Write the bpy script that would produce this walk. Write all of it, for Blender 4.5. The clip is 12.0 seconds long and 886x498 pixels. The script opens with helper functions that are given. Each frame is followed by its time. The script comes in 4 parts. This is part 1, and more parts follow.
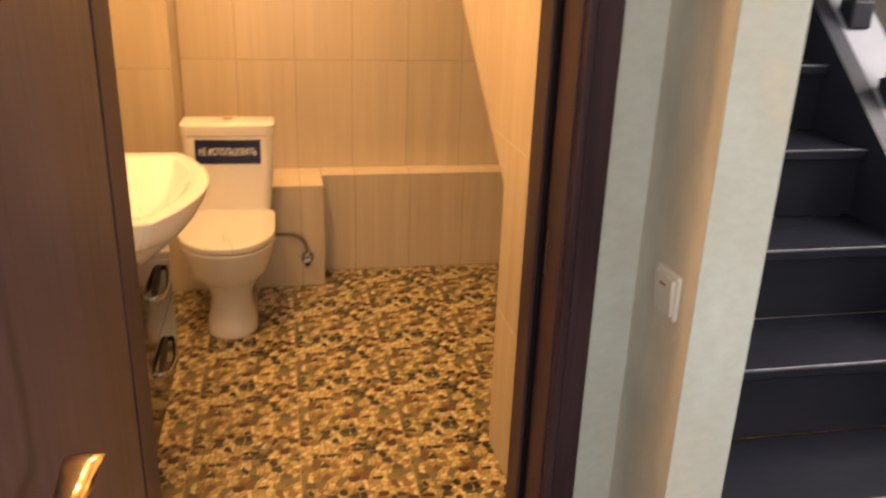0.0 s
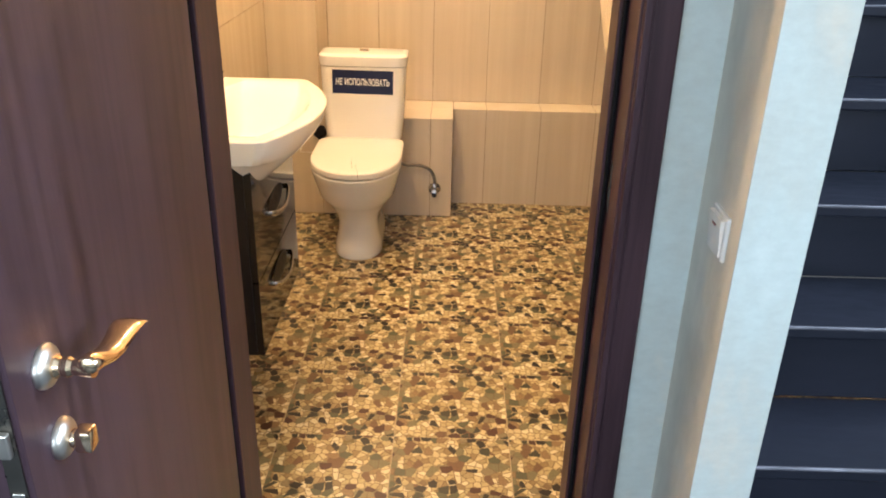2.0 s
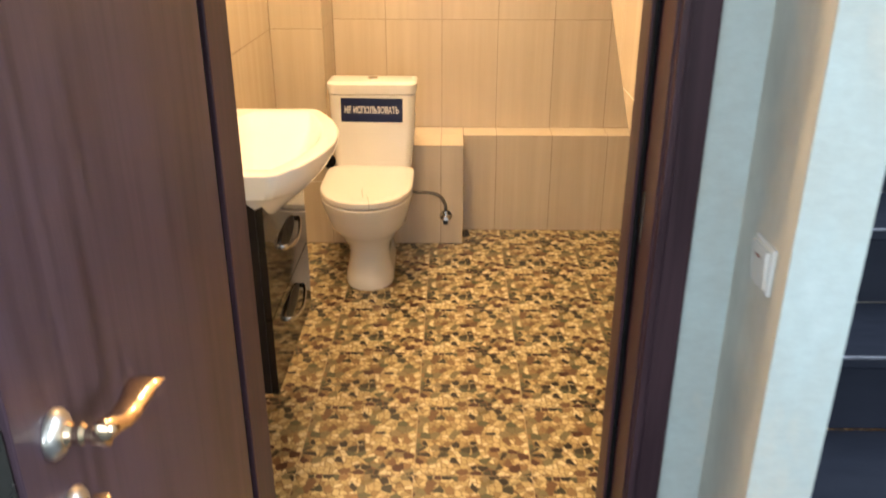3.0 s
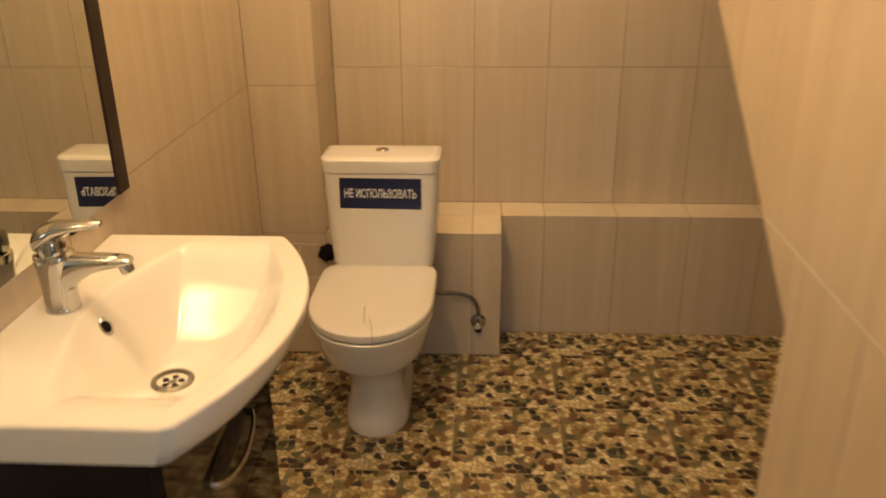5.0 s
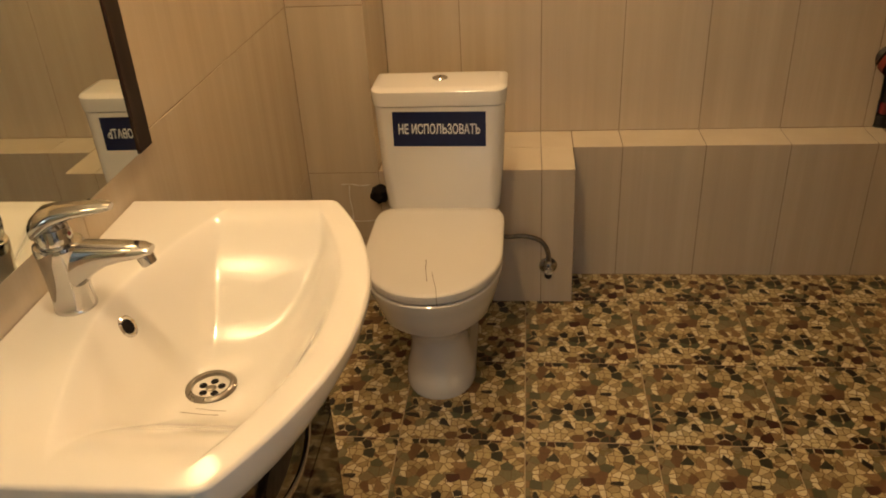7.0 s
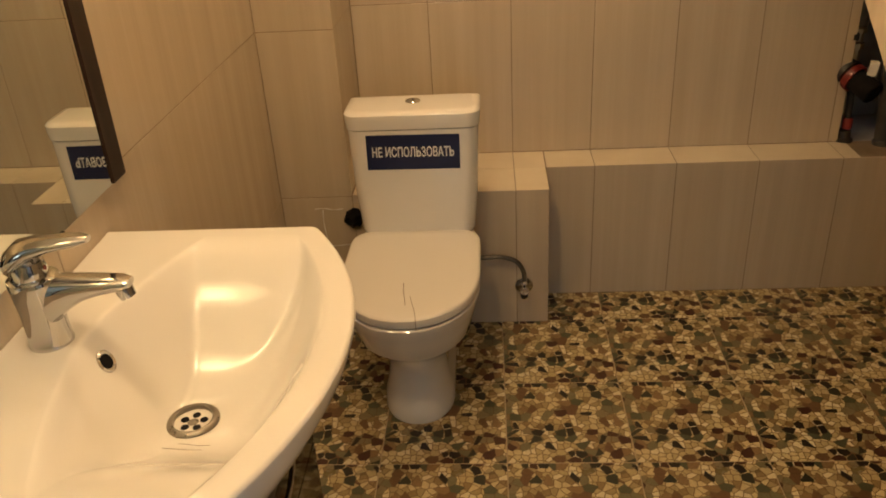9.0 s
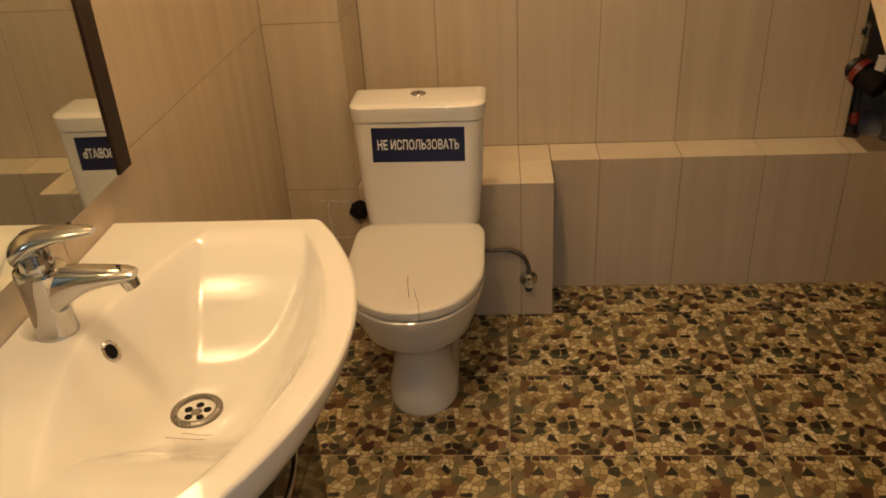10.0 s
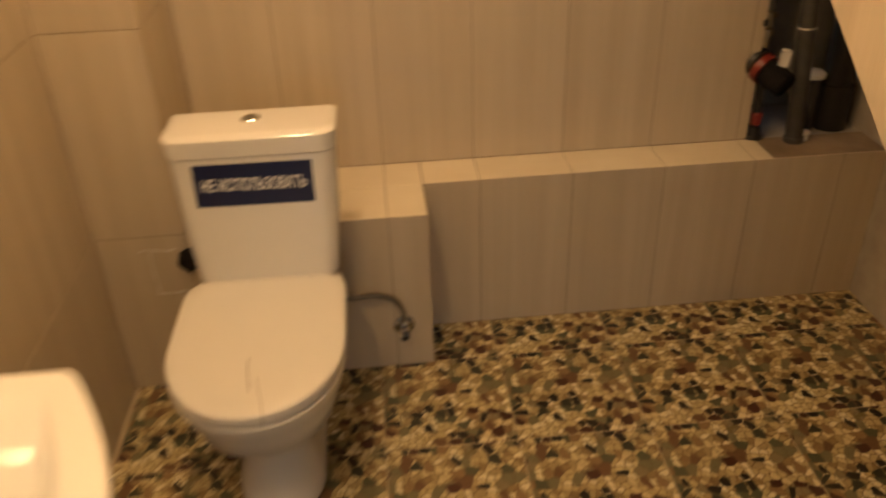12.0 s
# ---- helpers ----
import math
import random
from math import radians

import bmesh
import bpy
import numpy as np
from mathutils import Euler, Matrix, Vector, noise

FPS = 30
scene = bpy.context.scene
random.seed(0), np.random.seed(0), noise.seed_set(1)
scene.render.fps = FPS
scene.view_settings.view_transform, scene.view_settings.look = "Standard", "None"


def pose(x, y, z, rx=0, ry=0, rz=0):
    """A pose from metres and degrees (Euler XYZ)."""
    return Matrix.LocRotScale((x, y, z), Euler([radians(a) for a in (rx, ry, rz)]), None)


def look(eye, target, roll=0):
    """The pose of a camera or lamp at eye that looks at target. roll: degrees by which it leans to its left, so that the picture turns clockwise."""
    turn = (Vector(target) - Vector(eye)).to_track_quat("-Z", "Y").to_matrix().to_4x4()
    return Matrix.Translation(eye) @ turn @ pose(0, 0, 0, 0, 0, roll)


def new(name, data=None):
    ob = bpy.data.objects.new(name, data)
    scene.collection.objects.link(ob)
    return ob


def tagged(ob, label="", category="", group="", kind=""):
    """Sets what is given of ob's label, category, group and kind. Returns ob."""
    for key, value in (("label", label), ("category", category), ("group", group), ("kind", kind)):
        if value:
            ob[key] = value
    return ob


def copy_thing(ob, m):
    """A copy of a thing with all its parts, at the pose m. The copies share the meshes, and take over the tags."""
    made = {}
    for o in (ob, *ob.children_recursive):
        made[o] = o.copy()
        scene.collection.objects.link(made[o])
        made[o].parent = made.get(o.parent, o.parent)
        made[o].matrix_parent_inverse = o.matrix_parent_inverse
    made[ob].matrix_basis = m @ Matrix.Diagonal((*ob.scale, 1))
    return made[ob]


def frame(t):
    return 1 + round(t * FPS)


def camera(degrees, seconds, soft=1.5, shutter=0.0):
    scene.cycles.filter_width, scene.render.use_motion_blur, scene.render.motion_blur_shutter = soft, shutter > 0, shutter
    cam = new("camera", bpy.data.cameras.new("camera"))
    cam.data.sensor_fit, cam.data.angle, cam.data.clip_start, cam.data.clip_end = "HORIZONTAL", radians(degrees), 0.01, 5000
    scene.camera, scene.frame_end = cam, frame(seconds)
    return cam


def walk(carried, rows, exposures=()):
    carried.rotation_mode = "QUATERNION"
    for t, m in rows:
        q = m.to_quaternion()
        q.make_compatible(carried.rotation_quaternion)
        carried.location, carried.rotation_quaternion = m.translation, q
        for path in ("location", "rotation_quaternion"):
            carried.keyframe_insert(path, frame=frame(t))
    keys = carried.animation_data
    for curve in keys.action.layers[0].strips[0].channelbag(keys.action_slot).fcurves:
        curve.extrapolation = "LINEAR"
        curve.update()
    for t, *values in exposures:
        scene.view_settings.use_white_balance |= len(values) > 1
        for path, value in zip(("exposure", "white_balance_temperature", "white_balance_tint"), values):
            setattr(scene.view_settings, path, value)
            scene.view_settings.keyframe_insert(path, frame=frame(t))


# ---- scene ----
cam = camera(57.5, 12.0, soft=1.8, shutter=0.6)
PATH = [
    (0, (0.655, 0.067, 1.472), (1.033, 1.901, 0.771), 2.0),
    (0.5, (0.704, 0.109, 1.466), (0.919, 1.919, 0.644), 3.3),
    (1, (0.76, 0.055, 1.47), (0.861, 1.847, 0.587), 2.8),
    (1.5, (0.8, -0.001, 1.475), (0.835, 1.799, 0.603), 2.1),
    (2, (0.81, -0.022, 1.477), (0.799, 1.791, 0.632), 1.4),
    (2.5, (0.808, -0.021, 1.474), (0.77, 1.801, 0.649), 0.9),
    (3, (0.775, 0.044, 1.471), (0.751, 1.88, 0.678), 0.1),
    (3.2, (0.747, 0.098, 1.475), (0.737, 1.942, 0.701), -0.0),
    (4.8, (0.783, 0.834, 1.505), (0.702, 2.681, 0.741), -0.5),
    (5, (0.759, 0.979, 1.498), (0.658, 2.816, 0.713), -0.6),
    (5.5, (0.694, 1.209, 1.482), (0.501, 2.996, 0.604), -2.4),
    (6, (0.677, 1.269, 1.466), (0.426, 3.006, 0.506), -3.5),
    (6.5, (0.679, 1.273, 1.467), (0.444, 2.997, 0.482), -3.3),
    (7, (0.676, 1.271, 1.47), (0.468, 3.002, 0.489), -3.3),
    (7.5, (0.675, 1.277, 1.479), (0.492, 3.02, 0.515), -3.7),
    (7.7, (0.684, 1.275, 1.485), (0.512, 3.024, 0.528), -3.9),
    (9.3, (0.65, 1.28, 1.471), (0.523, 3.04, 0.531), -3.3),
    (9.5, (0.658, 1.273, 1.479), (0.521, 3.028, 0.53), -3.3),
    (10, (0.662, 1.274, 1.478), (0.514, 3.023, 0.521), -3.3),
    (10.5, (0.659, 1.287, 1.469), (0.512, 3.034, 0.508), -2.7),
    (11, (0.645, 1.331, 1.485), (0.539, 3.071, 0.505), -1.3),
    (11.5, (0.651, 1.432, 1.476), (0.591, 3.152, 0.457), -0.8),
    (12, (0.712, 1.741, 1.445), (0.849, 3.447, 0.41), -2.0),
]
EXPOSURES = [(0, 0.34, 8700, 27), (0.5, 0.52, 7000, 19), (1.0, 0.78, 6450, 17), (1.5, 0.87, 6100, 15), (2.5, 0.87, 5850, 13), (3.0, 0.84, 6050, 12), (3.2, 0.76, 6450, 10), (4.8, 0.02, 6400, 11),
             (5.5, -0.44, 6250, 10), (6.5, -0.44, 6250, 10), (9.5, -0.52, 6250, 10), (11.5, -0.48, 6350, 11), (12.0, -0.34, 6700, 14)]
walk(cam, [(t, look(e, g, r)) for t, e, g, r in PATH], EXPOSURES)

# ---------------------------------------------------------------- light
world = bpy.data.worlds.new("sky")
scene.world = world
world.use_nodes = True
wn = world.node_tree.nodes
sky = wn.new("ShaderNodeTexSky")
sky.sky_type = "NISHITA"
sky.sun_disc = False
sky.sun_elevation = radians(28)
sky.sun_rotation = radians(150)
world.node_tree.links.new(sky.outputs["Color"], wn["Background"].inputs["Color"])
wn["Background"].inputs["Strength"].default_value = 0.1


def area_lamp(name, m, size_x, size_y, watts, colour):
    data = bpy.data.lights.new(name, "AREA")
    data.shape, data.size, data.size_y, data.energy, data.color = "RECTANGLE", size_x, size_y, watts, colour
    ob = new(name, data)
    ob.matrix_world = m
    return ob


LAMPS = ((0.34, 1.97, 31.0), (0.45, 3.26, 25.0))
for lx, ly, watts in LAMPS:
    bulb = bpy.data.lights.new("ceiling_lamp_light", "POINT")
    bulb.energy, bulb.color, bulb.shadow_soft_size = watts, (1.0, 0.675, 0.345), 0.06
    new("ceiling_lamp_light", bulb).location = (lx, ly, 2.29)
area_lamp("hall_window_light", look((-0.15, -2.46, 1.65), (-0.15, 0, 1.65)), 2.3, 1.4, 40, (0.80, 0.92, 1.0))
area_lamp("window_light", look((3.28, -0.95, 1.6), (0.5, -0.95, 1.4)), 1.9, 1.4, 37, (0.80, 0.92, 1.0))
area_lamp("stair_window_light", look((3.15, 1.6, 2.2), (1.5, 1.3, 1.2)), 1.2, 1.4, 58, (0.80, 0.92, 1.0))


# ---------------------------------------------------------------- materials
def material(name, colour, rough=0.5, metal=0.0, coat=0.0):
    m = bpy.data.materials.new(name)
    m.use_nodes = True
    b = m.node_tree.nodes["Principled BSDF"]
    b.inputs["Base Color"].default_value = (*colour, 1)
    b.inputs["Roughness"].default_value = rough
    b.inputs["Metallic"].default_value = metal
    b.inputs["Coat Weight"].default_value = coat
    b.inputs["Coat Roughness"].default_value = 0.06
    return m


def node(m, kind, **values):
    n = m.node_tree.nodes.new(kind)
    for k, v in values.items():
        n.inputs[k.replace("_", " ")].default_value = v
    return n


def link(m, a, out, b, inp):
    m.node_tree.links.new(a.outputs[out], b.inputs[inp])


def shader(m):
    return m.node_tree.nodes["Principled BSDF"]


def coords(m, scale, use="Object", shift=False):
    """Coordinates stretched by scale; shift: moved by each object's own random number."""
    tc = node(m, "ShaderNodeTexCoord")
    mp = node(m, "ShaderNodeMapping")
    mp.inputs["Scale"].default_value = scale
    link(m, tc, use, mp, "Vector")
    if shift:
        info = node(m, "ShaderNodeObjectInfo")
        mul = node(m, "ShaderNodeMath")
        mul.operation = "MULTIPLY"
        mul.inputs[1].default_value = 37.0
        link(m, info, "Random", mul, 0)
        link(m, mul, 0, mp, "Location")
    return mp


def ramp(m, stops, constant=False):
    r = node(m, "ShaderNodeValToRGB")
    if constant:
        r.color_ramp.interpolation = "CONSTANT"
    el = r.color_ramp.elements
    while len(el) < len(stops):
        el.new(0.5)
    for e, (p, c) in zip(el, stops):
        e.position, e.color = p, (*c, 1)
    return r


def bumped(m, source, out, strength, distance=0.002):
    b = node(m, "ShaderNodeBump", Strength=strength, Distance=distance)
    link(m, source, out, b, "Height")
    link(m, b, "Normal", shader(m), "Normal")


def mottled(name, dark, light, rough, scale=6.0, fine=60.0, bump=0.15, metal=0.0, coat=0.0, stretch=(1, 1, 1), rough_span=0.12, shift=False):
    """A surface with soft large variation, fine grain, and uneven gloss."""
    m = material(name, light, rough, metal, coat)
    mp = coords(m, stretch, shift=shift)
    big = node(m, "ShaderNodeTexNoise", Scale=scale, Detail=5.0, Roughness=0.6)
    link(m, mp, "Vector", big, "Vector")
    r = ramp(m, [(0.3, dark), (0.72, light)])
    link(m, big, "Fac", r, "Fac")
    link(m, r, "Color", shader(m), "Base Color")
    small = node(m, "ShaderNodeTexNoise", Scale=fine, Detail=3.0)
    link(m, mp, "Vector", small, "Vector")
    rr = node(m, "ShaderNodeMapRange", To_Min=max(0.02, rough - rough_span), To_Max=rough + rough_span)
    link(m, small, "Fac", rr, "Value")
    link(m, rr, "Result", shader(m), "Roughness")
    if bump:
        bumped(m, small, "Fac", bump)
    return m


def wall_tile_material():
    """Cream ceramic with soft upright streaks, each tile cut from another place of the pattern."""
    m = material("cream_wall_tile", (0.7, 0.6, 0.47), 0.22)
    mp = coords(m, (21, 0.7, 1), shift=True)
    a = node(m, "ShaderNodeTexNoise", Scale=1.0, Detail=5.0, Roughness=0.6)
    link(m, mp, "Vector", a, "Vector")
    mp2 = coords(m, (150, 2.0, 1), shift=True)
    b = node(m, "ShaderNodeTexNoise", Scale=1.0, Detail=2.0)
    link(m, mp2, "Vector", b, "Vector")
    mix = node(m, "ShaderNodeMath")
    mix.operation = "MULTIPLY_ADD"
    mix.inputs[1].default_value = 0.11
    link(m, b, "Fac", mix, 0)
    link(m, a, "Fac", mix, 2)
    r = ramp(m, [(0.36, (0.535, 0.442, 0.322)), (0.56, (0.572, 0.478, 0.352)), (0.78, (0.618, 0.524, 0.396))])
    link(m, mix, 0, r, "Fac")
    link(m, r, "Color", shader(m), "Base Color")
    wave = node(m, "ShaderNodeTexNoise", Scale=9.0, Detail=1.0)
    link(m, coords(m, (1, 1, 1)), "Vector", wave, "Vector")
    bumped(m, wave, "Fac", 0.10, 0.004)
    return m


def mosaic_material():
    """Printed broken-stone pattern: straight-edged cream, khaki, brown and near-black pieces with thin brown joints, the same on each tile."""
    m = material("broken_stone_floor_tile", (0.5, 0.4, 0.2), 0.30)
    mp = coords(m, (1, 1, 0.0))
    warp = node(m, "ShaderNodeTexNoise", Scale=16.0, Detail=2.0)
    link(m, mp, "Vector", warp, "Vector")
    push = node(m, "ShaderNodeVectorMath")
    push.operation = "MULTIPLY_ADD"
    push.inputs[1].default_value = (0.010, 0.010, 0)
    link(m, warp, "Color", push, 0)
    link(m, mp, "Vector", push, 2)

    def cells(scale, shift):
        """Pieces of one size: a random colour for each, and how far it is to the nearest edge."""
        move = node(m, "ShaderNodeVectorMath")
        move.operation = "ADD"
        move.inputs[1].default_value = (shift, shift * 0.37, 0)
        link(m, push, 0, move, 0)
        found = []
        for feature in ("F1", "DISTANCE_TO_EDGE"):
            v = node(m, "ShaderNodeTexVoronoi", Scale=scale, Randomness=1.0)
            v.voronoi_dimensions, v.feature = "2D", feature
            link(m, move, 0, v, "Vector")
            found.append(v)
        pick = node(m, "ShaderNodeSeparateColor")
        link(m, found[0], "Color", pick, "Color")
        return pick, found[1]

    def blend(fac, a, b, mode="MIX"):
        mix = node(m, "ShaderNodeMix")
        mix.data_type, mix.blend_type = "RGBA", mode
        for value, slot in ((fac, 0), (a, 6), (b, 7)):
            if isinstance(value, tuple):
                mix.inputs[slot].default_value = (*value, 1)
            elif isinstance(value, float):
                mix.inputs[slot].default_value = value
            else:
                m.node_tree.links.new(value, mix.inputs[slot])
        return mix.outputs[2]

    def masked(source, out, low, high):
        r = ramp(m, [(low, (0, 0, 0)), (high, (1, 1, 1))])
        link(m, source, out, r, "Fac")
        return r.outputs["Color"]

    # cream field broken into small pieces
    p1, e1 = cells(52.0, 0.0)
    cream = ramp(m, [(0.0, (0.27, 0.19, 0.085)), (0.14, (0.37, 0.285, 0.14)), (0.30, (0.48, 0.385, 0.195)), (0.52, (0.59, 0.49, 0.265)), (0.80, (0.70, 0.62, 0.40))], True)
    link(m, p1, "Red", cream, "Fac")
    field = blend(masked(e1, "Distance", 0.03, 0.085), (0.17, 0.10, 0.042), cream.outputs["Color"])
    # larger khaki, olive and brown stones over it
    p2, e2 = cells(35.0, 3.1)
    earth = ramp(m, [(0.0, (0.155, 0.082, 0.040)), (0.18, (0.25, 0.16, 0.075)), (0.36, (0.18, 0.16, 0.085)), (0.62, (0.088, 0.090, 0.050)), (0.80, (0.225, 0.185, 0.10))], True)
    link(m, p2, "Red", earth, "Fac")
    stone = blend(masked(e2, "Distance", 0.01, 0.05), (0.14, 0.085, 0.04), earth.outputs["Color"])
    field = blend(masked(p2, "Green", 0.565, 0.566), field, stone)
    # near-black and maroon chips, scattered
    p3, e3 = cells(37.0, 7.7)
    chip = ramp(m, [(0.0, (0.014, 0.009, 0.008)), (0.40, (0.062, 0.019, 0.012)), (0.72, (0.034, 0.034, 0.022))], True)
    link(m, p3, "Red", chip, "Fac")
    dark = node(m, "ShaderNodeMath")
    dark.operation = "MULTIPLY"
    m.node_tree.links.new(masked(p3, "Green", 0.80, 0.801), dark.inputs[0])
    m.node_tree.links.new(masked(e3, "Distance", 0.03, 0.07), dark.inputs[1])
    field = blend(dark.outputs[0], field, chip.outputs["Color"])
    # mottling within the stones
    grain = node(m, "ShaderNodeTexNoise", Scale=130.0, Detail=4.0)
    link(m, mp, "Vector", grain, "Vector")
    shade = node(m, "ShaderNodeMapRange", To_Min=0.70, To_Max=1.30)
    link(m, grain, "Fac", shade, "Value")
    field = blend(1.0, field, shade.outputs["Result"], "MULTIPLY")
    m.node_tree.links.new(field, shader(m).inputs["Base Color"])
    gloss = node(m, "ShaderNodeTexNoise", Scale=12.0, Detail=3.0)
    link(m, mp, "Vector", gloss, "Vector")
    rough = node(m, "ShaderNodeMapRange", To_Min=0.22, To_Max=0.40)
    link(m, gloss, "Fac", rough, "Value")
    link(m, rough, "Result", shader(m), "Roughness")
    bumped(m, e1, "Distance", 0.08, 0.0015)
    return m


def wood_material(name, dark, light, rough, along=2, coat=0.0, figure=0.25):
    """Fine straight grain over broad wavy figure."""
    m = material(name, light, rough, 0, coat)
    stretch = [1.0, 1.0, 1.0]
    stretch[along] = 0.05
    mp = coords(m, stretch)
    broad = list(stretch)
    broad[along] = 0.22
    wide = coords(m, broad)
    warp = node(m, "ShaderNodeTexNoise", Scale=4.0, Detail=3.0)
    link(m, wide, "Vector", warp, "Vector")
    ring = node(m, "ShaderNodeMath")
    ring.operation = "MULTIPLY"
    ring.inputs[1].default_value = 34.0
    link(m, warp, "Fac", ring, 0)
    wave = node(m, "ShaderNodeMath")
    wave.operation = "SINE"
    link(m, ring, 0, wave, 0)
    grain = node(m, "ShaderNodeTexNoise", Scale=48.0, Detail=6.0, Roughness=0.6, Distortion=0.4)
    link(m, mp, "Vector", grain, "Vector")
    part_a = node(m, "ShaderNodeMath")
    part_a.operation = "MULTIPLY_ADD"
    part_a.inputs[1].default_value = figure * 0.35
    link(m, wave, 0, part_a, 0)
    link(m, grain, "Fac", part_a, 2)
    part_b = node(m, "ShaderNodeMath")
    part_b.operation = "MULTIPLY_ADD"
    part_b.inputs[1].default_value = 0.7
    link(m, warp, "Fac", part_b, 0)
    link(m, part_a, 0, part_b, 2)
    r = ramp(m, [(0.55, dark), (1.15, light)])
    link(m, part_b, 0, r, "Fac")
    link(m, r, "Color", shader(m), "Base Color")
    bumped(m, grain, "Fac", 0.08, 0.001)
    return m


def paper_material():
    """Pale green embossed wallpaper with beige clouds and fine level threads."""
    m = material("pale_green_wallpaper", (0.55, 0.6, 0.57), 0.68)
    cloud = node(m, "ShaderNodeTexNoise", Scale=4.5, Detail=6.0, Roughness=0.65)
    link(m, coords(m, (1, 1, 0.6)), "Vector", cloud, "Vector")
    r = ramp(m, [(0.30, (0.61, 0.57, 0.48)), (0.44, (0.52, 0.55, 0.505)), (0.60, (0.54, 0.60, 0.57)), (0.8, (0.63, 0.67, 0.64))])
    link(m, cloud, "Fac", r, "Fac")
    thread = node(m, "ShaderNodeTexNoise", Scale=46.0, Detail=5.0, Roughness=0.65)
    link(m, coords(m, (0.8, 0.8, 1.5)), "Vector", thread, "Vector")
    shade = node(m, "ShaderNodeMapRange", To_Min=0.86, To_Max=1.12)
    link(m, thread, "Fac", shade, "Value")
    tone = node(m, "ShaderNodeMix")
    tone.data_type, tone.blend_type = "RGBA", "MULTIPLY"
    tone.inputs["Factor"].default_value = 1.0
    m.node_tree.links.new(r.outputs["Color"], tone.inputs[6])
    m.node_tree.links.new(shade.outputs["Result"], tone.inputs[7])
    m.node_tree.links.new(tone.outputs[2], shader(m).inputs["Base Color"])
    bumped(m, thread, "Fac", 0.22, 0.002)
    return m


M_TILE = wall_tile_material()
# plain ledge-top tile, its colour lightened to carry the light from above
M_LEDGE = mottled("plain_cream_tile_lightened", (0.76, 0.66, 0.50), (0.83, 0.74, 0.58), 0.2, 5, 40, 0.03, shift=True)
M_MOSAIC = mosaic_material()
M_GROUT = mottled("brown_grout", (0.20, 0.145, 0.09), (0.32, 0.24, 0.165), 0.85, 8, 90, 0.3)
M_FLOOR_GROUT = mottled("tan_floor_grout", (0.40, 0.31, 0.2), (0.52, 0.42, 0.28), 0.85, 8, 90, 0.3)
M_PLASTER = mottled("white_plaster", (0.66, 0.64, 0.6), (0.76, 0.74, 0.7), 0.8, 3, 70, 0.2)
M_CONCRETE = mottled("grey_concrete", (0.30, 0.265, 0.22), (0.48, 0.43, 0.36), 0.9, 5, 50, 0.5)
M_PAPER = paper_material()
# mottled beige for the return face, beside the pale green paper
M_BEIGE = mottled("beige_return_face", (0.54, 0.51, 0.43), (0.72, 0.68, 0.58), 0.75, 9, 45, 0.4, stretch=(1, 1, 0.5))
M_CERAMIC = mottled("white_glazed_ceramic", (0.80, 0.775, 0.73), (0.82, 0.795, 0.75), 0.08, 2, 14, 0.0, coat=0.3, rough_span=0.03)
M_PLASTIC = mottled("white_plastic", (0.75, 0.72, 0.67), (0.77, 0.74, 0.69), 0.25, 2, 30, 0.0, rough_span=0.04)
M_CHROME = mottled("chrome", (0.50, 0.495, 0.50), (0.57, 0.565, 0.57), 0.05, 6, 40, 0.0, metal=1.0, rough_span=0.03)
M_STEEL = mottled("brushed_steel", (0.17, 0.155, 0.135), (0.26, 0.24, 0.21), 0.3, 8, 60, 0.05, metal=1.0)
M_HOSE = mottled("dull_steel_braid", (0.16, 0.145, 0.125), (0.28, 0.26, 0.23), 0.4, 60, 260, 0.5, metal=1.0)
M_GOLD = mottled("polished_gold", (0.90, 0.65, 0.42), (0.97, 0.78, 0.55), 0.14, 6, 40, 0.0, metal=1.0, rough_span=0.05)
M_SATIN = mottled("satin_nickel", (0.62, 0.58, 0.52), (0.74, 0.7, 0.64), 0.35, 8, 80, 0.05, metal=1.0)
M_DOOR = wood_material("dark_wenge_door", (0.024, 0.0125, 0.0165), (0.062, 0.036, 0.047), 0.34)
shader(M_DOOR).inputs["Specular IOR Level"].default_value = 0.4
M_FRAME = wood_material("dark_wenge_frame", (0.024, 0.0125, 0.016), (0.066, 0.035, 0.042), 0.40, figure=0.1)
shader(M_FRAME).inputs["Specular IOR Level"].default_value = 0.2
M_STRIP = wood_material("dark_brown_strip", (0.010, 0.006, 0.005), (0.032, 0.018, 0.013), 0.35)
shader(M_STRIP).inputs["Specular IOR Level"].default_value = 0.2
M_BLACK = mottled("black_gloss_lacquer", (0.012, 0.009, 0.008), (0.02, 0.015, 0.012), 0.06, 5, 30, 0.0, coat=0.5, rough_span=0.03)
shader(M_BLACK).inputs["Coat Weight"].default_value = 0.05
shader(M_BLACK).inputs["Specular IOR Level"].default_value = 0.28
shader(M_BLACK).inputs["Coat IOR"].default_value = 1.55
M_BLACK_MATT = mottled("black_board", (0.008, 0.006, 0.006), (0.016, 0.012, 0.011), 0.45, 5, 60, 0.1)
shader(M_BLACK_MATT).inputs["Specular IOR Level"].default_value = 0.25
# black rubber, also used as painted shade for drain and overflow holes
M_HOLE = mottled("black_rubber_and_hole_shade", (0.006, 0.005, 0.005), (0.012, 0.01, 0.01), 0.8, 20, 90, 0.5)
shader(M_HOLE).inputs["Specular IOR Level"].default_value = 0.15
M_STAIR = mottled("dark_painted_stair", (0.009, 0.011, 0.018), (0.018, 0.020, 0.031), 0.42, 4, 40, 0.15, stretch=(0.4, 1.5, 1.5))
